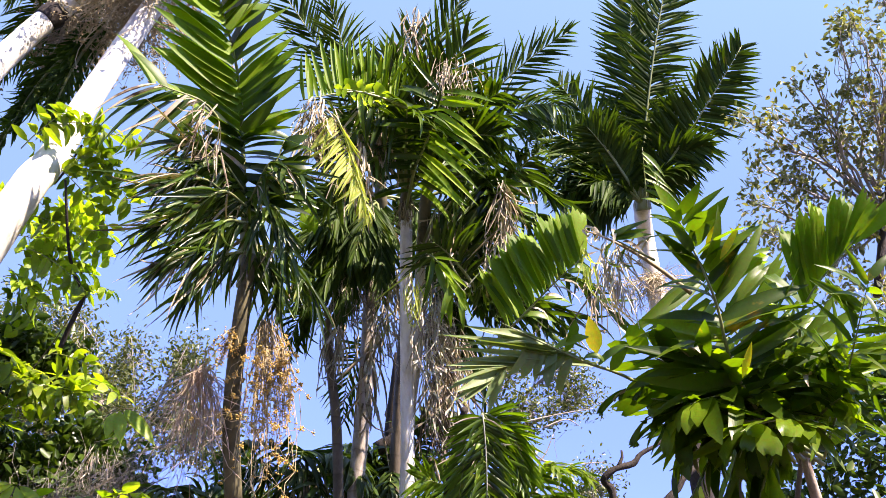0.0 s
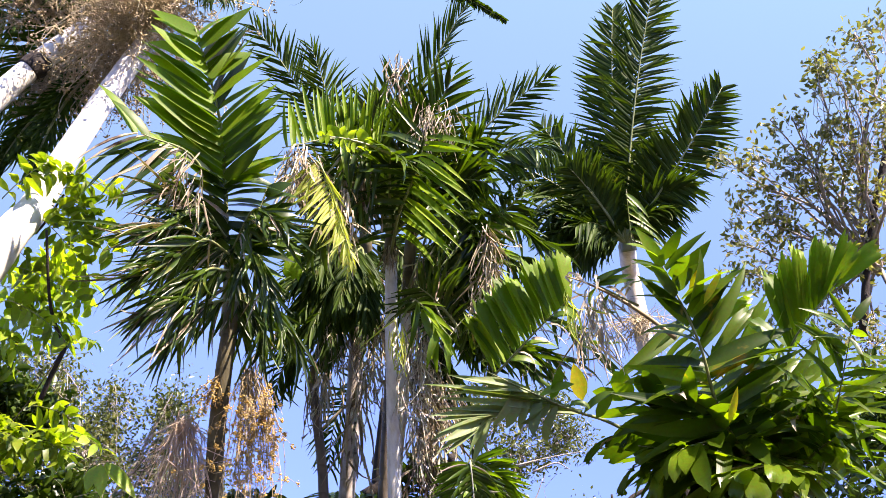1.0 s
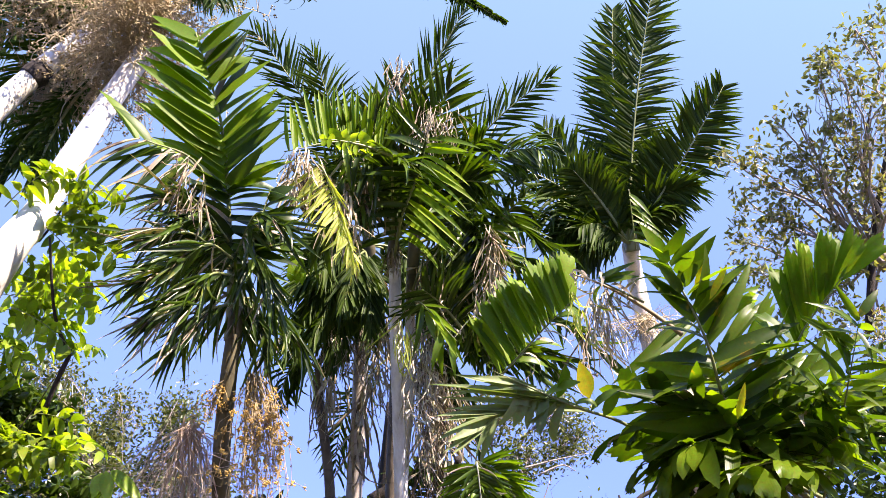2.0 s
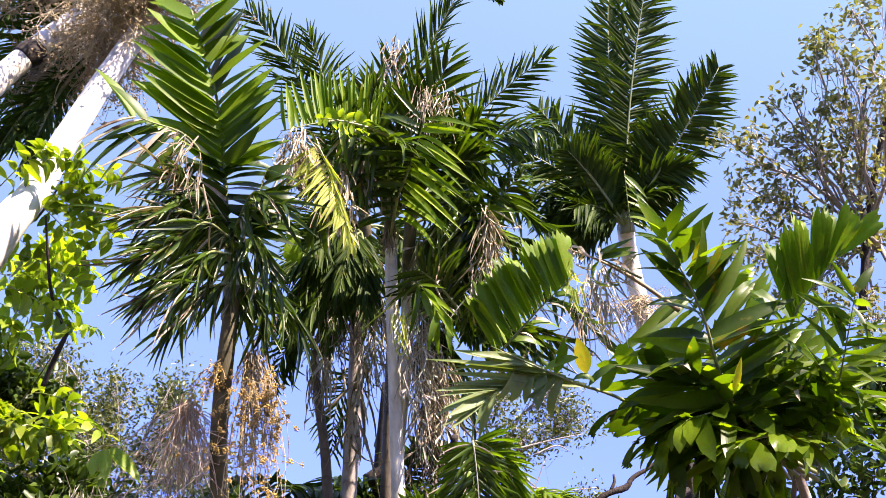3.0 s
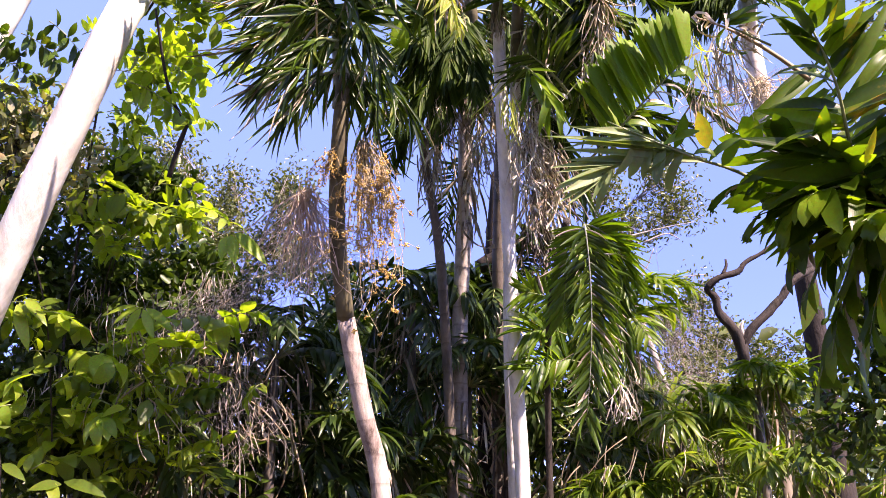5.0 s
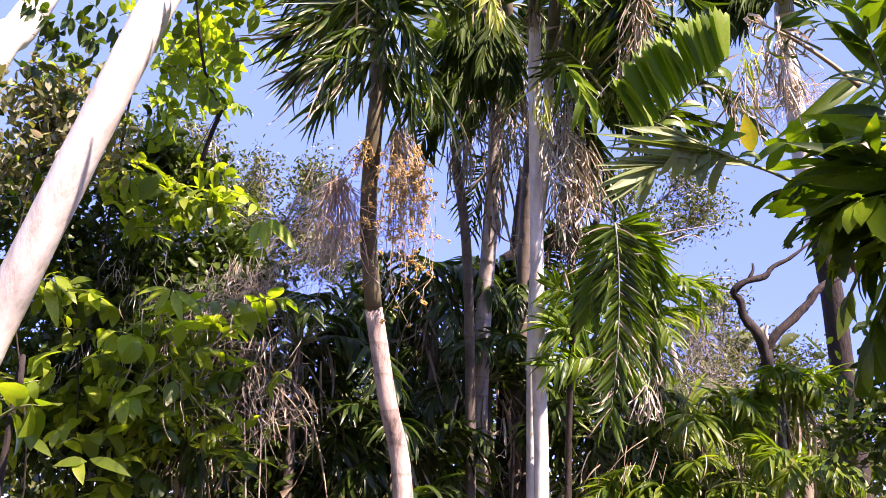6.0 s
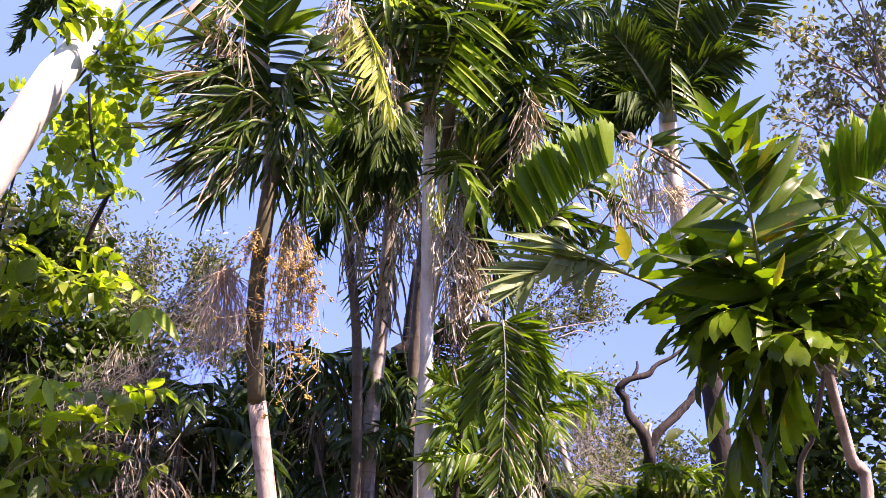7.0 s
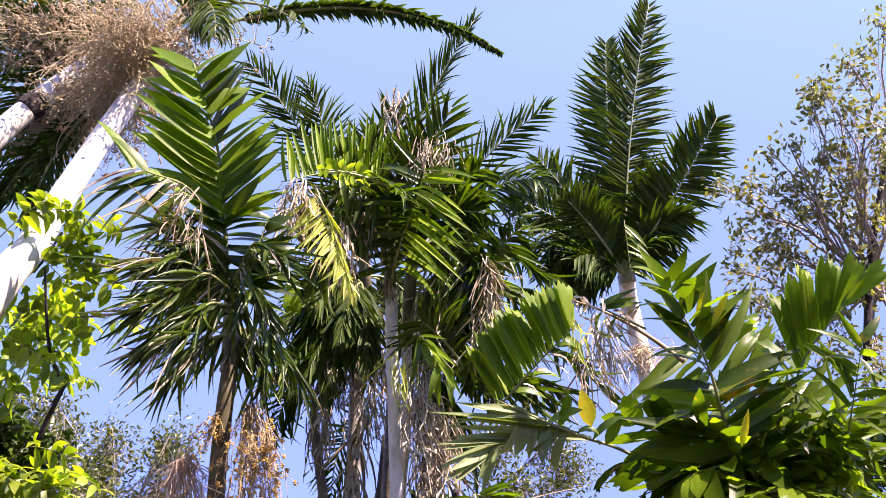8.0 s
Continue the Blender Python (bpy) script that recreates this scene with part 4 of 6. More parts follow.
dead_skirt(clump, (-1.11, 8.55, 5.11), 0.10, 0.45, 16, 51, 0.02)
dead_skirt(clump, (-1.04, 8.50, 5.13), 0.06, 0.26, 5, 53, 0.045, STRAW_LEAF)
dead_skirt(clump, (-0.77, 8.86, 4.92), 0.08, 0.7, 12, 52, 0.05)

# ---- tall feather palm ----
palm = thing("palm_tree", to_ground((3.73, 13.02, 2.67), (0.1, 0)), "tall dark green feather palm with a pale trunk", "palm tree", "palms")
trunk(palm, [(3.25, 12.08, 5.49), (3.06, 11.82, 6.27), (2.90, 11.49, 7.26), (2.80, 11.28, 7.90), (2.61, 10.50, 7.85)], (0.138, 0.13, 0.12, 0.11), PALM_PALE)
# same trunk continued in near-black bark, its shade put into the colour
trunk(palm, [to_ground((3.73, 13.02, 2.67), (0.1, 0)), (3.73, 13.02, 2.67), (3.61, 12.76, 3.44), (3.42, 12.34, 4.72), (3.24, 12.07, 5.52)], (0.18, 0.17, 0.16, 0.145, 0.135), BARK, name="lower_trunk", label="lower trunk darkened to stand for shade")
trunk(palm, [(2.64, 10.54, 7.78), (2.61, 10.44, 7.98), (2.60, 10.38, 8.12)], (0.11, 0.09, 0.03), SHEATH, name="crownshaft")
E = dict(kind="fine", width=0.052, length=0.62, stalk=0.018, side="flat", pairs=100, wild=0.07, stalk_material=RACHIS)
TOP = (2.57, 10.40, 7.83)
frond(palm, TOP, (3.28, 9.30, 11.65), (-0.15, 0, 0.15), angles=(78, 40), droop=1, bare=0.12, twist=12, pull=(0.05, 0, 0.15), **E)
frond(palm, TOP, (2.73, 9.90, 11.49), (-0.12, 0, 0.15), angles=(72, 38), droop=1, bare=0.12, twist=-15, pull=(-0.05, 0, 0.2), **{**E, "pairs": 84})
frond(palm, TOP, (3.88, 9.40, 9.59), (0.06, 0, -0.05), angles=(80, 40), droop=1, bare=0.12, twist=8, **{**E, "pairs": 80})
frond(palm, TOP, (3.08, 9.80, 9.02), (0.05, 0, 0.1), angles=(75, 40), droop=1, bare=0.1, twist=0, pull=(0, 0, -0.1), **{**E, "pairs": 40, "length": 0.5})
frond(palm, TOP, (2.82, 10.00, 9.66), (0.05, 0, 0.1), angles=(78, 50), droop=1, bare=0.1, twist=0, **{**E, "pairs": 44, "length": 0.55})
for tip_at, rise, pull in (((1.09, 9.80, 8.69), 0.35, (0, 0, 0.1)), ((1.55, 9.90, 9.36), 0.2, (0.1, 0, 0.35)), ((1.27, 10.00, 8.38), 0.3, (0, 0, -0.1)), ((1.08, 10.20, 8.07), 0.4, (-0.1, 0, -0.35)),
                           ((1.46, 10.20, 7.73), 0.4, (0, 0, -0.5)), ((1.83, 9.70, 8.52), 0.15, (0, 0, 0.1)), ((1.88, 10.00, 7.85), 0.3, (-0.1, 0, -0.3)), ((2.06, 9.90, 8.39), 0.1, (-0.2, 0, 0)),
                           ((1.87, 10.40, 7.58), 0.35, (-0.1, 0, -0.5)), ((3.38, 10.00, 8.44), 0.35, (0.2, 0, -0.6)), ((3.17, 10.20, 8.22), 0.3, (0.1, 0, -0.6)), ((2.34, 10.20, 9.24), 0.1, (-0.1, 0, 0.2))):
    frond(palm, TOP, tip_at, (0, 0, rise), angles=(70, 30), droop=1, bare=0.12, pull=pull, **{**E, "pairs": 44, "length": 0.55})
young = stalk_of(palm, [(2.60, 10.20, 7.62), (2.53, 9.80, 8.27)], 0.012)
blades(young, [(2.58, 10.10, 7.65), (2.53, 9.80, 8.24)], [(3.09, 10.00, 7.50), (2.75, 9.70, 7.82)], 8, 0.07, LEAF_FRESH, level=1, loose=0.05)
flower_stalk(palm, (2.86, 11.31, 7.17), (2.70, 11.38, 6.89), (0.35, 0.3, 0.12), 60, 0.006, 61, STRAW, branch=3, label="straw-coloured flower stalks")

# ---- two leaning white palms ----
def leaning_palm(foot, points, radii, label):
    p = thing("palm_tree", foot, label, "palm tree", "palms")
    trunk(p, [foot] + points, radii, PALM_CREAM, sides=16)
    return p


palm = leaning_palm((-5.55, 7.0, -0.05), [(-4.69, 6.84, 2.56), (-4.25, 6.62, 3.43), (-3.74, 6.37, 4.42), (-3.30, 6.25, 5.44), (-3.27, 6.50, 5.90), (-3.19, 6.65, 6.49), (-3.08, 6.80, 7.12), (-2.92, 6.90, 7.74), (-2.77, 6.95, 8.20), (-2.57, 6.87, 8.66)],
                    (0.18, 0.165, 0.155, 0.148, 0.14, 0.125, 0.118, 0.11, 0.105, 0.10, 0.09),
                    "leaning white-trunked palm with bushy dry flower stalks")
A = dict(kind="fine", width=0.035, length=0.55, stalk=0.024, side="flat", pairs=60, wild=0.08)
frond(palm, (-2.57, 6.87, 8.66), (0.79, 6.80, 8.28), (0.4, 0, 1.1), angles=(38, 20), droop=2, twist=40, **{**A, "length": 0.23, "width": 0.045, "pairs": 150})
frond(palm, (-2.62, 6.84, 8.71), (-1.05, 6.55, 8.36), (0.0, 0, 0.9), angles=(70, 30), droop=3, bare=0.6, **{**A, "length": 0.4, "pairs": 9})
frond(palm, (-2.68, 6.84, 8.72), (-4.46, 8.57, 8.13), (-0.6, 0, 0.6), angles=(60, 30), droop=2, **A)
frond(palm, (-2.68, 6.84, 8.72), (-5.10, 8.47, 8.31), (-0.4, 0, 0.8), angles=(60, 30), droop=2, **A)
frond(palm, (-2.68, 6.84, 8.72), (-5.09, 7.48, 9.46), (-0.1, 0, 0.5), angles=(60, 30), droop=2, **A)
frond(palm, (-2.68, 6.84, 8.72), (-3.76, 6.31, 9.94), (-0.3, 0, 0.3), angles=(60, 30), droop=1, **A)
frond(palm, (-2.62, 6.84, 8.71), (-1.96, 6.67, 10.06), (0, 0, 0.3), angles=(60, 30), droop=1, **A)
frond(palm, (-2.62, 6.84, 8.71), (-1.88, 6.13, 7.95), (0.2, 0, 0.9), angles=(60, 30), droop=2, **A)
for base_at, tip_at in (((-3.53, 7.60, 8.43), (-4.06, 7.80, 7.04)), ((-3.65, 7.70, 8.28), (-4.44, 7.90, 7.40)), ((-3.84, 7.80, 8.13), (-4.62, 8.00, 6.97))):
    frond(palm, base_at, tip_at, (-0.15, 0, 0.25), angles=(55, 25), droop=2, pull=(0, 0, -0.35), bare=0.05, **{**A, "length": 0.42})
flower_stalk(palm, (-2.69, 6.79, 8.43), (-2.93, 6.57, 8.22), (0.42, 0.35, 0.36), 150, 0.006, 71, STRAW, curl=0.10, branch=11, beads=7000, bead_size=0.010, bead_name="flower", bead_material=STRAW, label="bushy straw-coloured flower stalks")
flower_stalk(palm, (-2.96, 7.19, 8.55), (-3.48, 7.64, 8.06), (0.3, 0.25, 0.28), 120, 0.005, 72, TWIG, curl=0.12, branch=7, beads=3600, bead_size=0.011, bead_name="flower", bead_material=TWIG, label="bushy brown flower stalks")
palm = leaning_palm((-6.9, 7.6, -0.05), [(-5.18, 6.80, 4.81), (-4.91, 6.95, 5.70), (-4.76, 7.00, 6.12), (-4.44, 7.10, 7.15), (-4.23, 7.20, 7.73), (-3.96, 7.30, 8.28), (-3.57, 7.35, 8.80), (-3.32, 7.40, 9.22)], (0.18, 0.15, 0.13, 0.12, 0.11, 0.10),
                    "second leaning white-trunked palm behind the first")
trunk(palm, [(-4.07, 7.27, 8.10), (-4.01, 7.29, 8.19), (-3.96, 7.31, 8.29)], (0.125, 0.14, 0.118), BARK, sides=14, name="trunk_ring", label="dark swollen ring on the trunk")
frond(palm, (-3.34, 7.30, 9.13), (-5.40, 8.31, 9.30), (-0.4, 0, 0.6), angles=(60, 30), droop=2, **A)
frond(palm, (-3.34, 7.30, 9.13), (-4.90, 8.97, 8.27), (-0.6, 0, 0.6), angles=(60, 30), droop=2, **A)
frond(palm, (-3.34, 7.30, 9.13), (-5.49, 7.55, 10.48), (-0.2, 0, 0.5), angles=(60, 30), droop=2, **A)
frond(palm, (-3.22, 7.27, 9.18), (-3.62, 6.78, 11.06), (-0.1, 0, 0.2), angles=(60, 30), droop=1, **A)
flower_stalk(palm, (-3.69, 7.37, 9.22), (-4.24, 7.34, 9.29), (0.4, 0.2, 0.26), 110, 0.006, 73, STRAW, curl=0.12, branch=7, beads=4600, bead_size=0.012, bead_name="flower", bead_material=STRAW, label="bushy straw-coloured flower stalks")
flower_stalk(palm, (-3.87, 7.90, 8.96), (-4.17, 8.17, 8.37), (0.3, 0.2, 0.25), 110, 0.005, 74, TWIG, curl=0.12, branch=7, beads=3600, bead_size=0.011, bead_name="flower", bead_material=TWIG, label="bushy brown flower stalks")

# ---- near palm with ageing leaves ----
foot = to_ground((1.55, 5.06, 1.74), (0.1, 0.1))
near = thing("palm_tree", foot, "low clumping palm with broad ageing yellow-blotched leaflets", "palm tree", "palms")
trunk(near, [foot, (2.07, 5.00, 2.15), (1.99, 4.90, 2.49), (1.86, 4.70, 2.80), (1.82, 4.60, 3.04)], (0.034, 0.032, 0.028, 0.02), PALM_BROWN, name="cane", label="pale ringed cane")
trunk(near, [(foot[0] + 0.3, foot[1] + 0.2, -0.05), (1.81, 5.20, 2.19), (1.86, 5.00, 2.64), (1.88, 4.70, 3.04)], (0.018, 0.016, 0.012), PALM_DARK, name="cane")
N = dict(kind="oblong", single=True, material=LEAF_NEAR, width=0.062, length=0.36, stalk=0.012, side="flat", wild=0.09)
NF = dict(level=1, loose=0.035, roll=0.5)
old = stalk_of(near, [(1.72, 4.50, 2.81), (1.37, 4.10, 3.11), (1.22, 3.80, 3.39), (1.04, 3.65, 3.78)], 0.012, label="long frond with yellowed leaflets")
blades(old, [(1.25, 3.85, 3.36), (1.18, 3.75, 3.52), (1.06, 3.65, 3.73)], [(1.54, 3.75, 3.65), (1.31, 3.60, 3.70), (1.17, 3.55, 3.79)], 14, 0.072, LEAF_NEAR, "fine", **NF)
blades(old, [(1.24, 3.85, 3.37), (1.13, 3.70, 3.55), (1.05, 3.65, 3.75)], [(1.01, 3.75, 3.52), (0.96, 3.60, 3.66), (0.93, 3.55, 3.81)], 11, 0.065, LEAF_NEAR, "fine", **NF)
blades(old, [(1.59, 4.40, 2.98), (1.37, 4.10, 3.11), (1.27, 3.90, 3.32)], [(1.97, 4.20, 3.07), (1.76, 3.90, 3.29), (1.60, 3.75, 3.52)], 20, 0.085, LEAF_NEAR, "fine", **NF)
blades(old, [(1.59, 4.40, 2.98), (1.37, 4.10, 3.11), (1.26, 3.90, 3.32)], [(1.11, 4.20, 2.79), (0.90, 3.90, 3.05), (0.95, 3.75, 3.40)], 20, 0.08, LEAF_NEAR, "fine", **NF)
crest = stalk_of(near, [(1.85, 4.60, 2.83), (1.69, 4.10, 3.23), (1.68, 3.90, 3.40), (1.86, 3.70, 3.61)], 0.010, label="upright fan of pleated fresh leaflets, sunlight in their tone")
# brighter leaf tone here in place of sunlight
blades(crest, [(1.68, 3.95, 3.38), (1.75, 3.85, 3.49), (1.86, 3.70, 3.61)], [(1.60, 3.80, 3.67), (1.75, 3.65, 3.81), (2.07, 3.55, 3.77)], 13, 0.08, LEAF_SUNLIT, "broad", 0, (0.1, -1, 0.25), 0.02, roll=0.15)
blades(crest, [(1.69, 4.10, 3.26), (1.70, 3.95, 3.42)], [(1.50, 3.90, 3.43), (1.60, 3.80, 3.61)], 4, 0.07, LEAF_FRESH, "broad", **NF)
switch = stalk_of(near, [(1.83, 4.40, 2.81), (1.84, 4.00, 3.08), (1.90, 3.70, 3.44)], 0.007, label="slender shoot with narrow leaves")
blades(switch, [(1.82, 4.20, 2.94), (1.89, 3.70, 3.42)], [(2.03, 4.00, 2.84), (1.98, 3.60, 3.43)], 20, 0.04, LEAF_NEAR, "fine", **{**NF, "loose": 0.06})
blades(switch, [(1.80, 4.20, 2.91), (1.89, 3.70, 3.42)], [(1.57, 4.00, 2.98), (1.79, 3.60, 3.48)], 20, 0.04, LEAF_FRESH, "fine", **{**NF, "loose": 0.06})
back = stalk_of(near, [(1.90, 4.90, 2.91), (1.65, 4.70, 3.47), (1.36, 4.50, 3.85)], 0.011, label="shaded frond behind")
blades(back, [(1.87, 4.90, 3.03), (1.36, 4.50, 3.85)], [(1.40, 4.70, 2.87), (1.00, 4.40, 3.55)], 22, 0.08, LEAF_NEAR, "fine", **{**NF, "loose": 0.06})
blades(back, [(1.87, 4.90, 3.03), (1.36, 4.50, 3.85)], [(2.06, 4.70, 3.66), (1.61, 4.40, 4.07)], 20, 0.08, LEAF_NEAR, "broad", **{**NF, "loose": 0.06})
blades(back, [(1.85, 4.80, 2.95), (1.69, 4.60, 3.37)], [(2.34, 4.60, 3.11), (2.13, 4.40, 3.66)], 18, 0.08, LEAF_NEAR, "fine", **{**NF, "loose": 0.08})
# the long stalk that reaches over to the clump, its dry end and its stiff pale blades
frond(near, (1.15, 3.90, 3.44), (0.62, 3.60, 3.61), (-0.02, 0, 0.10), 11, angles=(70, 40), droop=3, bare=0.45, dry=0.75, stalk_material=RACHIS_DRY, pull=(0, 0, -0.5), kind="oblong", single=True, material=LEAF_NEAR, stalk=0.012, side="flat", wild=0.15, length=0.20, width=0.03)
blades(part("frond", tube([(0.95, 3.70, 3.51), (0.75, 3.65, 3.60)], (0.006, 0.003), 5), RACHIS, near), [(0.77, 3.65, 3.59), (0.75, 3.65, 3.61)], [(0.93, 3.60, 3.60), (0.88, 3.60, 3.68)], 5, 0.035, LEAF_FRESH, level=0, loose=0.01)
bent = stalk_of(near, [(1.24, 4.40, 3.01), (0.88, 4.20, 3.14), (0.63, 4.00, 3.15), (0.27, 3.90, 3.29)], 0.011, label="snapped frond with stiff pale blades")
blades(bent, [(0.74, 4.10, 3.15), (0.60, 4.00, 3.17), (0.37, 3.95, 3.27)], [(0.11, 3.90, 3.12), (0.04, 3.85, 3.19), (0.22, 3.85, 3.28)], 7, 0.042, LEAF_STIFF, level=0, loose=0.015, roll=0.4)
blades(bent, [(0.42, 4.00, 3.14), (0.29, 3.95, 3.10)], [(0.04, 3.90, 3.10), (0.05, 3.85, 2.99)], 4, 0.05, LEAF_STIFF, level=0, loose=0.01, roll=0.4)
blades(bent, [(0.28, 3.95, 3.10), (0.24, 3.95, 3.06)], [(0.18, 3.90, 2.92), (0.05, 3.85, 2.92)], 6, 0.04, LEAF_STIFF, level=0, loose=0.02)
blades(bent, [(0.37, 3.95, 3.25), (0.63, 4.00, 3.15)], [(0.36, 3.90, 3.06), (0.52, 3.90, 3.00)], 6, 0.05, LEAF_STIFF, "oblong", 2, loose=0.02, roll=0.5)
blades(bent, [(0.45, 3.95, 3.22), (0.84, 4.10, 3.11)], [(0.54, 3.85, 3.27), (0.91, 3.95, 3.21)], 5, 0.05, LEAF_FRESH, "oblong", 2, loose=0.03)
N = dict(kind="oblong", single=True, material=LEAF_NEAR, width=0.062, length=0.36, stalk=0.012, side="flat", wild=0.09)
for tip_at, bow, sag in (((0.90, 4.00, 3.20), 0.10, -0.1), ((0.96, 4.10, 3.00), 0.12, -0.4), ((0.92, 4.20, 2.92), 0.15, -0.5), ((1.07, 3.90, 3.16), 0.10, 0.0), ((1.11, 4.00, 2.94), 0.10, -0.3), ((1.72, 3.90, 3.14), 0.12, 0.1), ((2.01, 4.00, 3.21), 0.12, 0.1),
                         ((1.82, 4.00, 2.98), 0.10, 0.0), ((2.08, 4.10, 3.03), 0.10, 0.0), ((1.28, 3.90, 2.78), 0.10, -0.2), ((1.63, 4.00, 2.80), 0.10, -0.1), ((1.53, 4.00, 3.14), 0.10, 0.1),
                         ((0.96, 4.30, 2.92), 0.2, -0.5), ((0.86, 4.20, 3.08), 0.15, -0.3), ((1.11, 4.40, 2.76), 0.3, -0.8), ((1.17, 4.50, 2.59), 0.35, -0.9), ((1.34, 4.60, 2.56), 0.35, -0.9), ((1.30, 4.60, 2.34), 0.35, -0.9), ((1.44, 4.70, 2.20), 0.4, -0.9), ((1.23, 4.20, 2.99), 0.15, -0.3),
                         ((1.39, 4.30, 2.78), 0.2, -0.6), ((1.42, 4.40, 2.41), 0.3, -0.8), ((1.25, 4.80, 2.16), 0.4, -0.8)):
    start = arr((1.78, 4.49, 2.98)) + rng.normal(size=3) * 0.10
    frond(near, start, tip_at, (0, 0, bow), 8, angles=(55, 20), droop=1, bare=0.25, twist=rng.normal() * 25, dry=0.03, pull=(0, 0, sag),
          **{**N, "side": None, "kind": ("broad", "fine", "broad", "oblong")[int(rng.integers(4))], "wild": 0.15, "width": 0.065 + 0.045 * rng.random(), "length": 0.28 + 0.1 * rng.random()})
dead_skirt(near, (0.78, 3.75, 3.53), 0.07, 0.22, 26, 81, 0.012, STRAW_LEAF)
dead_skirt(near, (0.63, 3.60, 3.49), 0.02, 0.2, 5, 82, 0.03, LEAF_PALE)


def yellow_leaflet(palm, base, tip, width, material):
    b, e = arr(base), arr(tip)
    ax = set_leaf(e - b, arr((0, -1.0, 0.2)), float(np.linalg.norm(e - b)), width)
    lf = hang(new("yellow_leaflet", leaf_mesh("oval", 0, material)), palm)
    m = Matrix(ax.tolist()).to_4x4()
    m.translation = b
    lf.matrix_basis = m
    return tagged(lf, "dying yellow leaflet")


yellow_leaflet(near, (0.73, 4.12, 3.23), (0.69, 4.03, 3.38), 0.085, LEAF_YELLOW)
yellow_leaflet(near, (1.19, 3.71, 3.57), (1.24, 3.63, 3.69), 0.034, LEAF_YELLOW)
yellow_leaflet(near, (1.24, 3.69, 3.51), (1.32, 3.60, 3.64), 0.034, LEAF_YELLOW)
yellow_leaflet(near, (1.32, 3.88, 3.02), (1.36, 3.80, 3.16), 0.034, LEAF_YELLOW)

yellow_leaflet(near, (1.39, 5.02, 2.82), (1.32, 5.09, 2.57), 0.085, LEAF_PALE)

# ---- palm with a frond hanging straight down ----
foot = to_ground((-0.03, 9.23, 2.32))
low = thing("palm_tree", foot, "shaded palm with long fronds hanging straight down", "palm tree", "palms")
trunk(low, [foot, (-0.03, 9.23, 2.32), (0.02, 8.45, 3.47), (0.18, 7.35, 4.02)], (0.035, 0.03, 0.03), BARK)
K = dict(kind="fine", single=True, dry=0.08, material=LEAF_BROAD, width=0.036, length=0.28, stalk=0.007, side="flat", dense=1.5, wild=0.10, even=True)
frond(low, (0.32, 7.27, 3.96), (0.27, 7.50, 2.43), (0.10, 0, 0.1), 36, angles=(75, 35), droop=1, pull=(0, 0, -0.28), bare=0.03, twist=0, stalk_material=RACHIS_PALE, **K)
# three hanging fronds in a lighter leaf colour that stands for sun on them
frond(low, (0.32, 7.30, 3.97), (0.40, 7.50, 2.78), (0.12, 0, 0.15), 34, angles=(70, 35), droop=1, pull=(0.15, 0, -0.3), bare=0.05, **{**K, "material": LEAF_FRESH})
frond(low, (0.32, 7.30, 3.97), (0.68, 7.60, 3.55), (0.10, 0, 0.2), 26, angles=(70, 35), droop=1, pull=(0.2, 0, -0.35), bare=0.05, **{**K, "material": LEAF_FRESH})
frond(low, (0.32, 7.30, 3.97), (0.12, 7.60, 3.27), (-0.05, 0, 0.15), 26, angles=(70, 35), droop=1, pull=(-0.2, 0, -0.25), bare=0.05, **{**K, "material": LEAF_FRESH})
frond(low, (0.32, 7.30, 3.97), (0.64, 7.90, 2.95), (0.15, 0, 0.3), 26, angles=(60, 30), droop=1, pull=(0.1, 0, -0.9), bare=0.1, **K)
# short side fronds, also lightened to look lit
for base_at, tip_at in (((0.27, 8.78, 3.54), (-0.18, 8.36, 3.69)), ((0.26, 8.84, 3.34), (-0.21, 8.47, 3.34)), ((0.31, 8.91, 3.13), (-0.19, 8.57, 3.02))):
    frond(low, base_at, tip_at, (0, 0, 0.12), 12, angles=(60, 25), droop=1, **{**K, "width": 0.05, "material": LEAF_FRESH, "length": 0.34})
dead_skirt(low, (0.59, 7.60, 2.67), 0.10, 0.26, 22, 91, 0.014, STRAW_LEAF)
dead_skirt(low, (0.48, 7.60, 3.08), 0.10, 0.24, 14, 92, 0.012, STRAW_LEAF)

# ---- dark dead stem behind the clump ----
snag = thing("dead_tree", to_ground((-0.79, 11.67, 1.98)), "dark dead stem with a level broken limb", "dead tree", "trees")
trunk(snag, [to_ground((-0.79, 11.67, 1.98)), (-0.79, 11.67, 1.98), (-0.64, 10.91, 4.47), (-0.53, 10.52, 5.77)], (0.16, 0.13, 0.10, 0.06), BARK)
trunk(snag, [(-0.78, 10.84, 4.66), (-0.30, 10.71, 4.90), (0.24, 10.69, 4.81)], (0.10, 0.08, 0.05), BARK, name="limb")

# ---- bare forked branch and far small-leaved trees ----
tree = thing("tree", to_ground((2.11, 10.57, 3.18)), "dead-looking forked tree with crooked dark branches", "tree", "trees")
trunk(tree, [to_ground((2.11, 10.57, 3.18)), (2.11, 10.50, 3.10), (2.14, 10.45, 3.40), (2.06, 10.40, 3.70), (1.89, 10.35, 3.91), (1.86, 10.30, 4.07), (1.78, 10.25, 4.16), (1.90, 10.20, 4.27), (2.11, 10.20, 4.33), (2.20, 10.20, 4.44), (2.39, 10.20, 4.54), (2.64, 10.20, 4.74)],
      (0.07, 0.068, 0.062, 0.055, 0.042, 0.038, 0.038, 0.034, 0.028, 0.02, 0.012), BARK, wobble=0.45, steps=3)
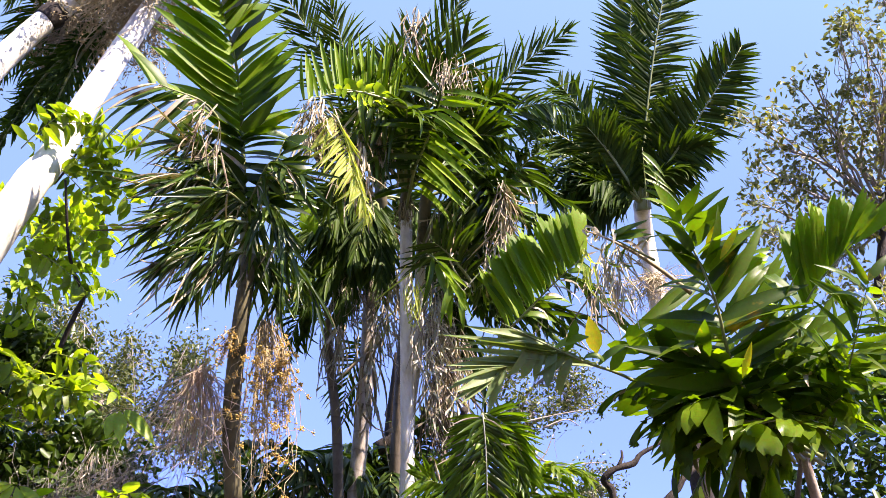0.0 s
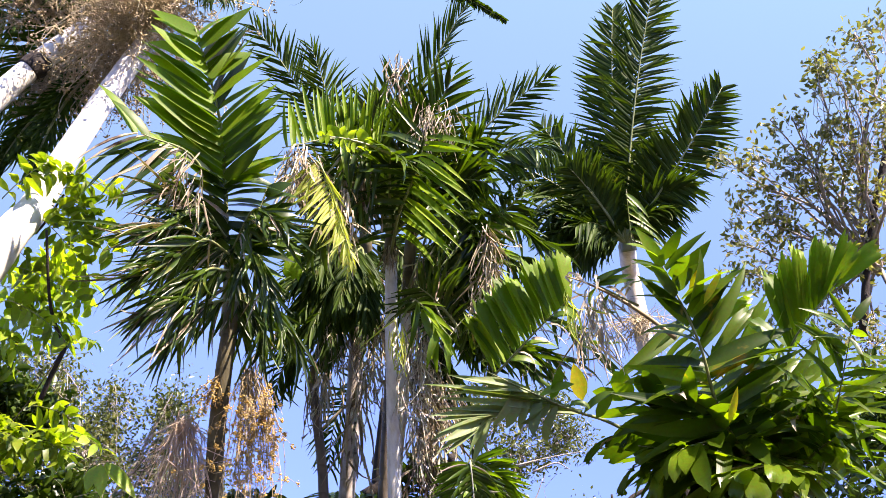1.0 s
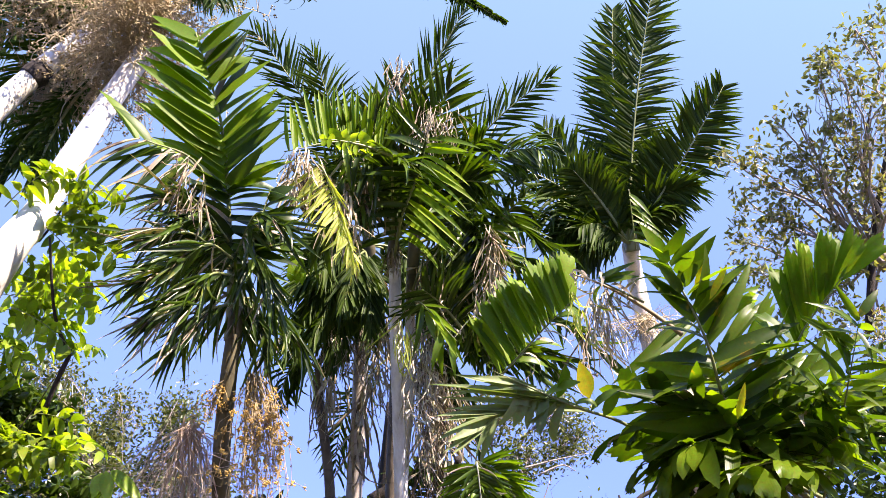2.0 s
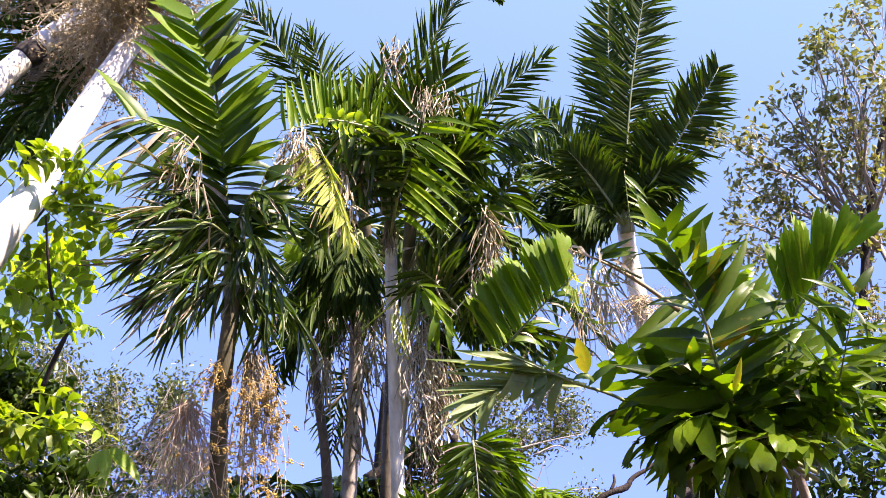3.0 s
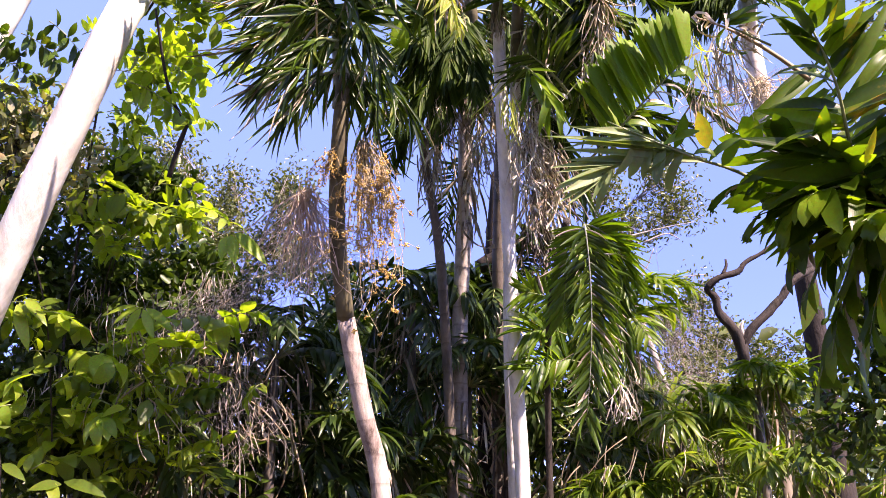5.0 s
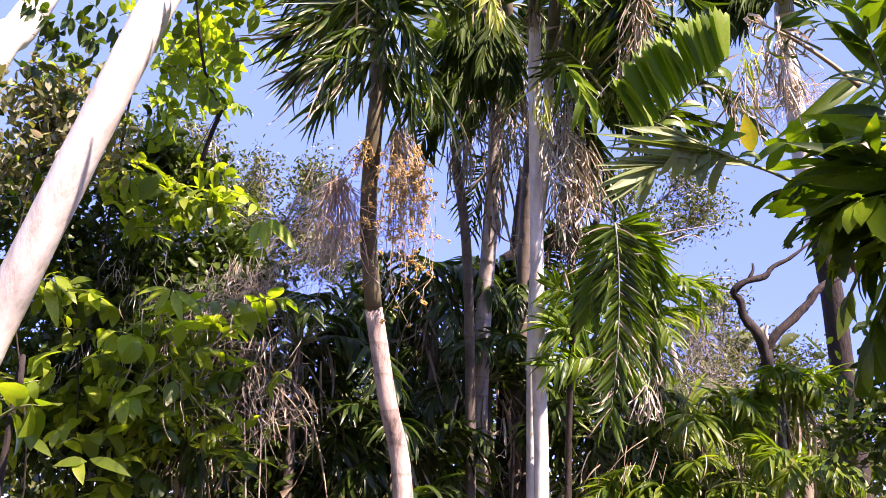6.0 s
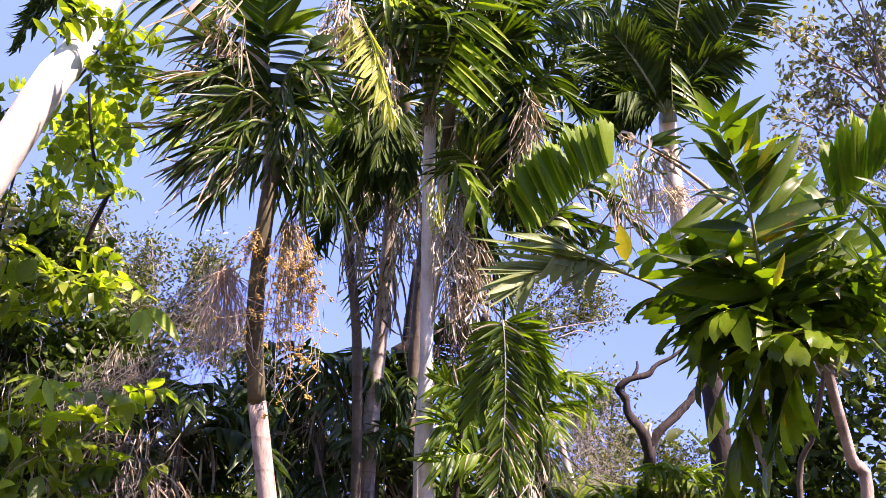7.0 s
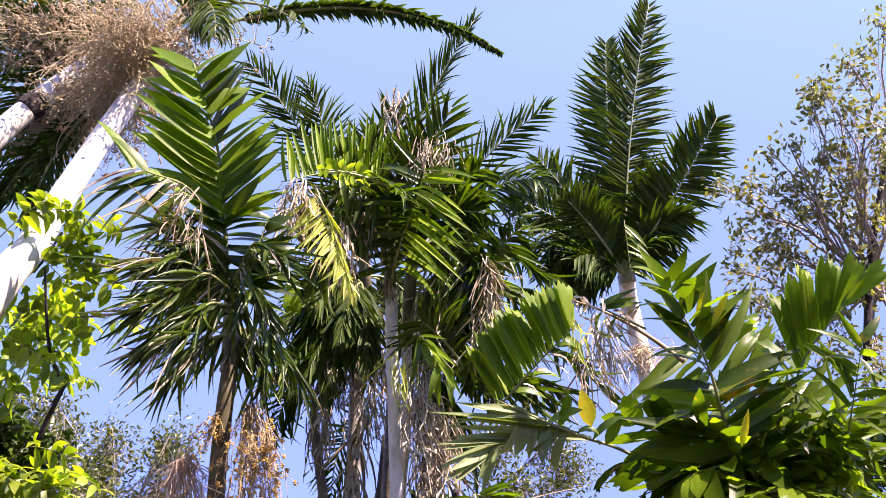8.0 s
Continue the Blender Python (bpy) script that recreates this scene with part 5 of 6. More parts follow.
trunk(tree, [(2.13, 10.45, 3.54), (2.23, 10.40, 3.72), (2.44, 10.40, 3.92), (2.60, 10.40, 4.09), (2.73, 10.40, 4.26), (2.99, 10.50, 4.42), (3.51, 10.90, 4.81)], (0.055, 0.046, 0.044, 0.038, 0.03), BARK, name="limb", wobble=0.4, steps=3)
trunk(tree, [(1.94, 10.20, 4.30), (1.99, 10.20, 4.40), (1.99, 10.20, 4.48)], (0.022, 0.012), BARK, name="broken_twig", sides=6, steps=3)
trunk(tree, [(2.17, 10.42, 3.62), (2.13, 10.42, 3.74), (2.16, 10.42, 3.83)], (0.03, 0.01), BARK_PALE, name="splinter", sides=6, steps=3)


def far_tree(foot, crown, blobs, leaf, per, seed, label, material=None, bark=None, size=0.12, tight=0.14):
    t = thing("tree", foot, label, "tree", "trees")
    f, c = arr(foot), arr(crown)
    mid = (f + c) / 2 + arr((0.3, 0, 0.2))
    trunk(t, [foot, mid, crown], (size, size * 0.7, size * 0.4), bark or BARK, sides=8)
    leafy(t, crown, blobs, leaf, per, seed, material, bark, size * 0.35, tight=tight)
    return t


far_tree((-4.6, 16.5, -0.05), (-5.49, 15.54, 5.79), [((-6.31, 15.00, 7.76), (0.4, 0.5, 0.5), 12), ((-6.62, 15.00, 6.70), (0.6, 0.6, 0.6), 18), ((-5.72, 15.00, 6.99), (0.5, 0.5, 0.5), 15), ((-6.22, 15.00, 5.76), (0.8, 0.6, 0.6), 24), ((-5.19, 15.00, 5.44), (0.7, 0.6, 0.5), 18), ((-4.53, 15.50, 7.03), (0.5, 0.5, 0.8), 16), ((-5.36, 15.05, 7.43), (0.5, 0.6, 0.5), 18), ((-5.70, 14.74, 6.59), (0.9, 0.9, 0.8), 46), ((-4.46, 15.11, 7.53), (0.4, 0.5, 0.5), 18), ((-5.03, 15.86, 6.62), (0.9, 0.8, 0.6), 30),
          ((-6.46, 14.37, 7.51), (0.9, 0.9, 0.9), 50), ((-6.96, 14.69, 6.29), (1.0, 0.9, 0.9), 50), ((-4.09, 15.60, 6.10), (0.8, 0.8, 0.6), 34), ((-8.40, 15.10, 7.86), (1.2, 1, 1.2), 60)],
         0.08, 55, 101, "far small-leaved tree with pale bare twigs", bark=BARK_PALE)
far_tree((4.2, 17.0, -0.05), (2.74, 17.53, 4.07), [((2.87, 17.02, 5.75), (0.4, 0.5, 0.5), 20), ((2.35, 17.12, 5.25), (0.5, 0.5, 0.5), 24), ((3.27, 17.28, 5.06), (0.6, 0.6, 0.6), 30), ((2.56, 16.88, 4.37), (0.9, 0.8, 0.6), 46),
          ((4.09, 17.49, 4.68), (0.7, 0.6, 0.5), 34), ((1.76, 16.92, 3.98), (0.9, 0.8, 0.8), 40), ((3.14, 16.68, 3.55), (1.2, 0.8, 0.6), 50), ((2.02, 15.71, 2.89), (1.0, 0.8, 0.6), 50), ((3.20, 15.94, 2.56), (1.1, 0.8, 0.6), 50), ((4.50, 16.88, 3.39), (0.9, 0.8, 0.7), 40), ((1.25, 16.22, 2.65), (0.8, 0.8, 0.6), 36)],
         0.08, 50, 102, "far grey-green small-leaved tree", bark=BARK_PALE)
far_tree((2.2, 15.5, -0.05), (1.22, 15.15, 6.08), [((1.51, 15.04, 6.53), (0.6, 0.6, 0.4), 30), ((2.36, 15.05, 6.81), (0.45, 0.4, 0.3), 20), ((0.86, 14.77, 7.15), (0.6, 0.6, 0.5), 34), ((1.99, 14.87, 7.26), (0.5, 0.5, 0.3), 22)],
         0.075, 45, 103, "thin-leaved tree behind the palms", bark=BARK_PALE, size=0.1)
twigs = thing("tree", to_ground((1.10, 15.12, 4.45)), "leafless pale twiggy sapling", "tree", "trees")
trunk(twigs, [to_ground((1.10, 15.12, 4.45)), (1.10, 15.12, 4.45), (1.25, 14.86, 5.32), (1.53, 14.76, 5.76)], (0.05, 0.03, 0.02), BARK_PALE, sides=6)
for way in (((1.25, 14.86, 5.32), (1.62, 14.79, 5.67), (1.79, 14.70, 6.02)), ((1.53, 14.80, 5.63), (1.98, 14.87, 5.57), (2.62, 14.92, 5.62)), ((1.44, 14.82, 5.54), (1.80, 14.92, 5.33), (2.07, 14.90, 5.51)),
            ((1.32, 14.60, 6.19), (1.91, 14.62, 6.33), (2.45, 14.65, 6.43)), ((1.63, 14.66, 6.11), (2.00, 14.66, 6.25), (2.22, 14.71, 6.16)), ((1.20, 14.91, 5.14), (1.36, 14.68, 5.93), (1.27, 14.54, 6.37))):
    trunk(twigs, way, (0.02, 0.012, 0.006), BARK_PALE, sides=5, name="branch")
rusty = far_tree((5.3, 8.6, -0.05), (4.25, 7.60, 5.85), [((4.38, 6.40, 8.02), (0.2, 0.3, 0.3), 7), ((4.09, 6.40, 7.66), (0.22, 0.25, 0.18), 9), ((3.72, 6.50, 7.55), (0.16, 0.2, 0.14), 6), ((3.61, 6.50, 7.31), (0.14, 0.2, 0.10), 6), ((3.84, 6.50, 7.20), (0.20, 0.2, 0.14), 8),
          ((4.07, 6.50, 6.92), (0.22, 0.3, 0.3), 13), ((3.26, 6.80, 7.01), (0.12, 0.2, 0.08), 3), ((3.41, 6.80, 6.98), (0.10, 0.2, 0.06), 3), ((3.71, 6.80, 6.91), (0.18, 0.2, 0.12), 6), ((3.92, 6.80, 6.71), (0.28, 0.3, 0.2), 13), ((3.23, 7.20, 6.84), (0.16, 0.2, 0.16), 6),
          ((3.43, 7.10, 6.76), (0.26, 0.3, 0.22), 12), ((2.88, 7.40, 7.00), (0.16, 0.2, 0.10), 4), ((3.09, 7.40, 6.92), (0.10, 0.2, 0.08), 3), ((3.20, 7.40, 6.65), (0.16, 0.2, 0.14), 5), ((3.33, 7.40, 6.38), (0.28, 0.3, 0.2), 13), ((3.64, 7.20, 6.49), (0.3, 0.3, 0.3), 13),
          ((4.10, 7.20, 6.41), (0.35, 0.3, 0.35), 22), ((3.02, 7.60, 6.59), (0.14, 0.2, 0.08), 3), ((3.48, 7.60, 6.19), (0.4, 0.3, 0.2), 13), ((3.10, 7.90, 6.32), (0.35, 0.3, 0.2), 10), ((3.96, 7.40, 5.86), (0.4, 0.3, 0.3), 19), ((3.22, 8.00, 5.99), (0.4, 0.3, 0.25), 12),
          ((3.64, 7.80, 5.50), (0.5, 0.4, 0.35), 19), ((4.09, 7.80, 5.19), (0.4, 0.4, 0.4), 17)],
         0.068, 18, 104, "small-leaved tree with rusty young leaves and thin branches", material=LEAF_RUST, bark=BARK_PALE, size=0.055, tight=0.055)
trunk(rusty, [(3.92, 7.60, 5.16), (4.10, 7.40, 5.98), (4.23, 7.20, 6.47), (4.42, 6.90, 7.11)], (0.04, 0.035, 0.025), BARK, sides=7, name="limb", label="dark crooked limb")
trunk(rusty, [(4.14, 7.30, 6.16), (4.04, 7.00, 6.66), (4.14, 6.80, 7.10)], (0.025, 0.018, 0.01), BARK, sides=6, name="limb")
trunk(rusty, [(3.82, 7.40, 6.11), (3.65, 7.20, 6.56), (3.51, 6.90, 7.04)], (0.012, 0.009, 0.004), BARK_PALE, sides=5, name="limb")
trunk(rusty, [(4.37, 6.80, 7.16), (3.94, 6.60, 7.25)], (0.012, 0.006), BARK_PALE, sides=5, name="limb")

def thicket(foot, top, spread, count, seed, label, material):
    th = thing("thicket", foot, label, "shrub", "thickets")
    trunk(th, [foot, tuple((arr(foot) + arr(top)) / 2 + arr((0.08, 0, 0))), top], (0.012, 0.008, 0.004), material, sides=6, name="stem")
    up, _ = strings(top, tuple(arr(top) + arr((0, 0, 0.5))), spread, count // 3, 0.0032, seed, 0.22, 4)
    down, _ = strings(tuple(arr(top) + arr((0, 0, 0.3))), tuple(arr(top) - arr((0, 0, 0.4))), spread, count, 0.0022, seed + 1, 0.22, 3)
    return tagged(part("branchwork", join(up + down), material, th, "tangle of thin bare twigs"), kind="stuff")


for k, at in enumerate(((-3.29, 8.00, 3.19), (-2.92, 8.40, 3.49), (-2.98, 8.30, 2.73), (1.47, 11.50, 3.88), (1.60, 11.00, 2.99), (0.80, 10.00, 2.62), (-2.53, 9.50, 4.43))):
    thicket((at[0] + 0.1, at[1] + 0.1, -0.05), at, (0.32, 0.2, 0.28), 60, 500 + 7 * k, "bare greyish tangle of dry twigs", BARK_GREY)

# ---- compound-leaved shrubs beside the leaning palm ----
foot = to_ground((-3.96, 7.79, 1.79))
bush = thing("shrub", foot, "lush shrub with lime green compound leaves", "shrub", "shrubs")
trunk(bush, [foot, (-4.13, 8.12, 2.70), (-3.91, 7.77, 3.93), (-3.44, 7.59, 4.67), (-3.17, 7.47, 5.16)], (0.008, 0.006, 0.004), BARK, sides=6, name="stem")
trunk(bush, [foot, (-4.06, 7.19, 3.03), (-4.23, 6.82, 4.13), (-4.13, 6.74, 5.11)], (0.009, 0.007, 0.004), BARK, sides=6, name="stem")
trunk(bush, [(-2.88, 6.78, 4.76), (-2.94, 6.49, 4.98), (-2.94, 6.13, 5.47)], (0.02, 0.014, 0.01), BARK, sides=6, name="stem")
trunk(bush, [(-3.04, 6.88, 4.37), (-2.98, 6.84, 4.55), (-2.88, 6.77, 4.78)], (0.022, 0.02), BARK, sides=6, name="stem")
LEAFY = dict(bow=(0, 0, 0.05), length=0.20, width=0.075)
for b0, t0 in (((-3.49, 7.30, 5.77), (-3.14, 7.20, 5.80)), ((-3.51, 7.30, 5.68), (-3.00, 7.20, 5.62)), ((-3.52, 7.30, 5.59), (-2.90, 7.20, 5.47)), ((-3.50, 7.30, 5.49), (-2.86, 7.20, 5.34)), ((-3.73, 7.40, 5.60), (-3.17, 7.20, 5.29)), ((-3.77, 7.40, 5.49), (-3.30, 7.30, 5.21)),
               ((-3.80, 7.40, 5.38), (-3.36, 7.30, 5.09)), ((-3.87, 7.40, 5.68), (-3.46, 7.30, 5.47)), ((-3.82, 7.40, 5.26), (-3.45, 7.30, 4.90))):
    compound_leaf(bush, b0, t0, pairs=7, material=LEAF_LIME_LIT if rng.random() < 0.8 else LEAF_LIME, **LEAFY)
for b0, t0 in (((-5.22, 7.60, 5.59), (-4.36, 7.40, 5.45)), ((-5.21, 7.60, 5.50), (-4.42, 7.40, 5.28)), ((-5.00, 7.40, 4.97), (-4.59, 7.30, 4.95)), ((-4.96, 7.40, 4.72), (-4.61, 7.30, 4.75)), ((-5.04, 7.50, 5.22), (-4.56, 7.40, 5.09)), ((-5.03, 7.40, 4.50), (-4.61, 7.30, 4.42)), ((-5.04, 7.40, 4.26), (-4.65, 7.30, 4.16))):
    compound_leaf(bush, b0, t0, pairs=7, material=LEAF_LIME_LIT if rng.random() < 0.6 else LEAF_LIME, **LEAFY)
for b0, t0 in (((-3.97, 7.60, 5.28), (-3.61, 7.50, 5.12)), ((-3.97, 7.60, 5.14), (-3.63, 7.50, 4.90)), ((-4.17, 7.70, 4.99), (-3.73, 7.60, 4.82)), ((-3.30, 7.30, 4.49), (-2.89, 7.20, 4.33)), ((-3.35, 7.30, 4.21), (-2.90, 7.20, 4.07)), ((-3.17, 7.30, 4.22), (-2.85, 7.20, 3.96)),
               ((-3.86, 7.30, 4.04), (-3.30, 7.20, 3.93)), ((-3.73, 7.50, 4.37), (-3.35, 7.40, 4.06)), ((-4.36, 7.00, 3.39), (-3.95, 6.90, 3.29)), ((-4.39, 7.00, 3.27), (-3.97, 6.90, 3.08)), ((-4.27, 7.20, 3.03), (-3.81, 7.10, 2.92)), ((-3.71, 7.50, 2.90), (-3.31, 7.40, 2.78))):
    compound_leaf(bush, b0, t0, pairs=6, material=LEAF_LIME, **LEAFY)
droop_leaf = compound_leaf(bush, (-3.96, 7.00, 4.36), (-3.33, 6.90, 4.24), (0, 0, 0.02), 5, 0.05, 0.05, material=LEAF_LIME, label="compound leaf with large hanging leaflets")
blades(droop_leaf, [(-3.95, 7.00, 4.35), (-3.36, 6.90, 4.24)], [(-3.98, 6.95, 4.16), (-3.38, 6.85, 4.01)], 6, 0.11, LEAF_LIME, "oval", 1, loose=0.02)
# hanging leaflets above 2.6 m take the painted sunlit tone, lower ones plain lime
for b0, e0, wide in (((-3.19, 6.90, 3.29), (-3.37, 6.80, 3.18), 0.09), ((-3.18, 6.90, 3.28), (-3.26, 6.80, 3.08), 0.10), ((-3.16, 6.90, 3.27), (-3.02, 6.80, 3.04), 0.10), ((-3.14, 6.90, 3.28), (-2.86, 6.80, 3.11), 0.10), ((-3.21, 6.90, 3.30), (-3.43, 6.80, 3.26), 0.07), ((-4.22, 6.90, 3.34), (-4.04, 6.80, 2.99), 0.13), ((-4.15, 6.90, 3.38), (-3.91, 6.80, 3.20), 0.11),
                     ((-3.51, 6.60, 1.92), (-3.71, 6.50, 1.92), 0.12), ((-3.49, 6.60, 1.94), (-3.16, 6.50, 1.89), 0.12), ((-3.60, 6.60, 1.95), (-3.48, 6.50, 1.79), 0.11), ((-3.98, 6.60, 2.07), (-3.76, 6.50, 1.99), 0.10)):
    one_leaf(droop_leaf, b0, e0, wide * 0.8, LEAF_LIME_LIT if b0[2] > 2.6 else LEAF_LIME, "oval", 1, (0.1, -0.8, 0.6))
for b0, e0, wide in (((-2.34, 6.40, 3.68), (-2.35, 6.30, 3.50), 0.09), ((-2.31, 6.40, 3.69), (-2.24, 6.30, 3.47), 0.10), ((-2.28, 6.40, 3.69), (-2.00, 6.30, 3.49), 0.11), ((-2.27, 6.40, 3.70), (-2.08, 6.30, 3.55), 0.09)):
    one_leaf(droop_leaf, b0, e0, wide, LEAF_LIME_LIT, "oval", 1, (0.1, -0.8, 0.6))
dark = thing("shrub", to_ground((-4.39, 7.91, 5.83)), "tall dark shrub with drooping feathery leaves", "shrub", "shrubs")
trunk(dark, [to_ground((-4.39, 7.91, 5.83)), (-4.17, 7.74, 5.91), (-3.26, 6.63, 5.75), (-2.98, 6.37, 5.96)], (0.014, 0.012, 0.008), BARK, sides=6, name="stem")
for b0, t0 in (((-3.03, 6.37, 5.97), (-2.58, 6.43, 5.66)), ((-3.21, 6.29, 6.09), (-2.72, 6.13, 5.96)), ((-3.26, 6.44, 5.86), (-2.70, 6.57, 5.28)), ((-3.32, 6.52, 5.37), (-2.72, 6.49, 5.03)), ((-3.20, 6.31, 4.96), (-2.66, 6.31, 4.57)),
               ((-3.49, 6.39, 5.94), (-3.02, 6.13, 6.14)), ((-2.98, 6.34, 6.00), (-2.46, 6.26, 5.93)), ((-2.96, 6.38, 5.94), (-2.51, 6.47, 5.42)), ((-3.04, 6.33, 5.83), (-2.73, 6.42, 5.50)), ((-3.59, 6.54, 5.71), (-3.10, 6.57, 5.29))):
    compound_leaf(dark, b0, t0, (0, 0, 0.1), 10, 0.2, 0.07, material=LEAF_LIME)
for b0, t0 in (((-4.20, 6.40, 5.50), (-3.81, 6.44, 5.17)), ((-4.43, 6.43, 5.32), (-4.02, 6.47, 5.01)), ((-4.07, 6.56, 5.70), (-3.68, 6.64, 5.25)), ((-4.58, 6.42, 5.64), (-4.20, 6.46, 5.30)), ((-4.54, 6.58, 5.15), (-4.12, 6.62, 4.84))):
    compound_leaf(dark, b0, t0, (0, 0, 0.1), 10, 0.18, 0.055, material=LEAF_BROAD)
edge = thing("shrub", to_ground((-1.62, 2.48, 1.79)), "young shrub with large bright round leaves", "shrub", "shrubs")
trunk(edge, [to_ground((-1.62, 2.48, 1.79)), (-1.62, 2.48, 1.79), (-1.59, 2.45, 1.87)], (0.012, 0.008), BARK, sides=6, name="stem")
compound_leaf(edge, (-1.65, 2.47, 1.78), (-1.51, 2.43, 1.81), (0, 0, 0.03), 3, 0.13, 0.08)


# ---- undergrowth ----
def undergrowth_palm(foot, height, reach, count, seed, material, label, width=0.06, length=0.5, kind="fine", pairs=22):
    r = np.random.default_rng(seed)
    p = thing("understory_palm", foot, label, "palm", "undergrowth palms")
    top = arr(foot) + arr((0, 0, height))
    trunk(p, [foot, tuple(top)], (0.06, 0.045), PALM_DARK, sides=8)
    for k in range(count):
        w = 2 * math.pi * (k + r.random()) / count
        o = arr((math.cos(w), math.sin(w), 0))
        rise = r.random()
        tip_at = top + o * reach * (0.5 + 0.5 * r.random()) + arr((0, 0, reach * (rise * 1.2 - 0.75)))
        frond(p, top, tip_at, o * 0.1 + arr((0, 0, reach * 0.45)), pairs, length, width, kind, material, None, (65, 25), 0.1, 2, ragged=0.12)
    dead_skirt(p, tuple(top - arr((0, 0, 0.35))), 0.35, 0.8, 22, seed)
    return p


# darker copy of the understory leaf, with the shade in its colour
UNDER_SHADED = leaf_material("understory leaflet in a shaded tone", (0.014, 0.032, 0.006), (0.05, 0.085, 0.012), (0.10, 0.10, 0.03), single=False, through_light=0.25)
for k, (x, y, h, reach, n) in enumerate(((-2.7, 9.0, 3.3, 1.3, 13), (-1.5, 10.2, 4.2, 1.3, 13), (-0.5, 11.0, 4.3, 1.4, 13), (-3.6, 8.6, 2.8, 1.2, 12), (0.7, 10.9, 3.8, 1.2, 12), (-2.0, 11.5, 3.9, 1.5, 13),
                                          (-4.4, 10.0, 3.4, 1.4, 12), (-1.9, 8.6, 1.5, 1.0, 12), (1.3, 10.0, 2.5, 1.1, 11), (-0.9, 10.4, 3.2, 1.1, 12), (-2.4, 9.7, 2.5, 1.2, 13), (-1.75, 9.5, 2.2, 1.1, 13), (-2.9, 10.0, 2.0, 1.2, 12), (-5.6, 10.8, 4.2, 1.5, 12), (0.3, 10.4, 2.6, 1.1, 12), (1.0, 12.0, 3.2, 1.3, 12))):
    # palms to the right get the sunlit tone, the rest the shaded one
    undergrowth_palm((x, y, -0.05), h, reach, n, 200 + k, UNDER_LIT if x > 0.5 else UNDER_SHADED, "understory palm with drooping fronds, sun and shade in leaf tone")
for k, (x, y, h, reach, n) in enumerate(((2.0, 8.6, 2.1, 0.8, 8), (3.0, 8.2, 2.0, 0.8, 8), (3.5, 7.6, 2.4, 0.9, 9), (2.5, 7.2, 1.5, 0.7, 8), (1.4, 8.2, 1.4, 0.7, 9))):
    undergrowth_palm((x, y, -0.05), h, reach, n, 240 + k, UNDER_LIT, "understory palm with broad green leaflets", 0.045, 0.34, "fine", 22)


def shrub(place, radius, clusters, leaf, seed, label, per=14, material=None, aspect=0.55):
    x, y, z = place
    sh = thing("shrub", (x, y, -0.05), label, "shrub", "shrubs")
    trunk(sh, [(x, y, -0.05), (x + 0.25, y + 0.1, z * 0.35), (x - 0.1, y, z * 0.7), (x, y, z - 0.3)], (0.010, 0.007, 0.005), BARK, sides=6, name="stem")
    leafy(sh, (x, y, z - 0.5), [((x, y, z), (radius, radius, radius * 0.8), clusters), ((x + 0.4, y, z - radius), (radius, radius, radius * 0.8), clusters // 2),
                                ((x - 0.4, y, z - radius * 1.4), (radius, radius, radius), clusters // 2)], leaf, per, seed, material, None, 0.012, aspect)


for k, (c, rad) in enumerate((((-5.33, 8.20, 4.79), 0.55), ((-5.11, 8.40, 4.20), 0.5), ((-4.60, 8.40, 3.51), 0.55), ((-4.92, 8.20, 2.93), 0.55), ((-4.25, 8.60, 3.10), 0.55), ((-3.56, 8.80, 2.80), 0.55), ((-4.27, 8.00, 2.24), 0.5), ((-4.00, 8.20, 4.93), 0.22), ((-4.12, 8.60, 4.01), 0.4), ((-3.51, 8.80, 4.11), 0.3))):
    shrub(c, rad, 52, 0.12, 300 + k, "dense dark green broad-leaved undergrowth shrub", material=LEAF_DARK)
for k, (c, rad) in enumerate((((2.45, 6.80, 2.90), 0.4), ((3.35, 6.34, 3.94), 0.45), ((0.13, 11.32, 2.76), 0.9), ((-1.58, 12.02, 3.27), 1.0), ((-2.84, 12.26, 3.76), 0.9))):
    shrub(c, rad, 60, 0.085, 340 + k, "dense small-leaved undergrowth shrub", per=26, material=LEAF_DARK)

shrub((-4.42, 6.87, 4.92), 0.42, 50, 0.10, 360, "shrub with rusty yellowish young leaves", material=LEAF_RUST)

# more leaves of the lime green shrub, scattered over it
r2 = np.random.default_rng(17)
for k in range(46):
    c = arr((-3.72, 7.60, 2.63)) + arr((r2.normal() * 0.6, r2.normal() * 0.25, r2.normal() * 0.5))
    w = r2.random() * 2 * math.pi
    big = 0.7 + 0.7 * r2.random()
    compound_leaf(bush, c, c + arr((math.cos(w) * 0.38, math.sin(w) * 0.25, -0.25 + 0.35 * r2.random())) * big, (0, 0, 0.08), 4 + int(r2.integers(0, 4)), 0.19 * big, 0.095 * big, int(r2.integers(1, 4)), LEAF_LIME_LIT if k % 2 == 0 else LEAF_LIME if k % 4 < 3 else LEAF_BROAD, None)
for k in range(16):
    c = arr((-3.29, 8.00, 3.19)) + arr((r2.normal() * 0.45, r2.normal() * 0.2, r2.normal() * 0.35))
    dead_skirt(bush, tuple(c), 0.12, 0.2, 9, 400 + k, 0.014, STRAW_LEAF)

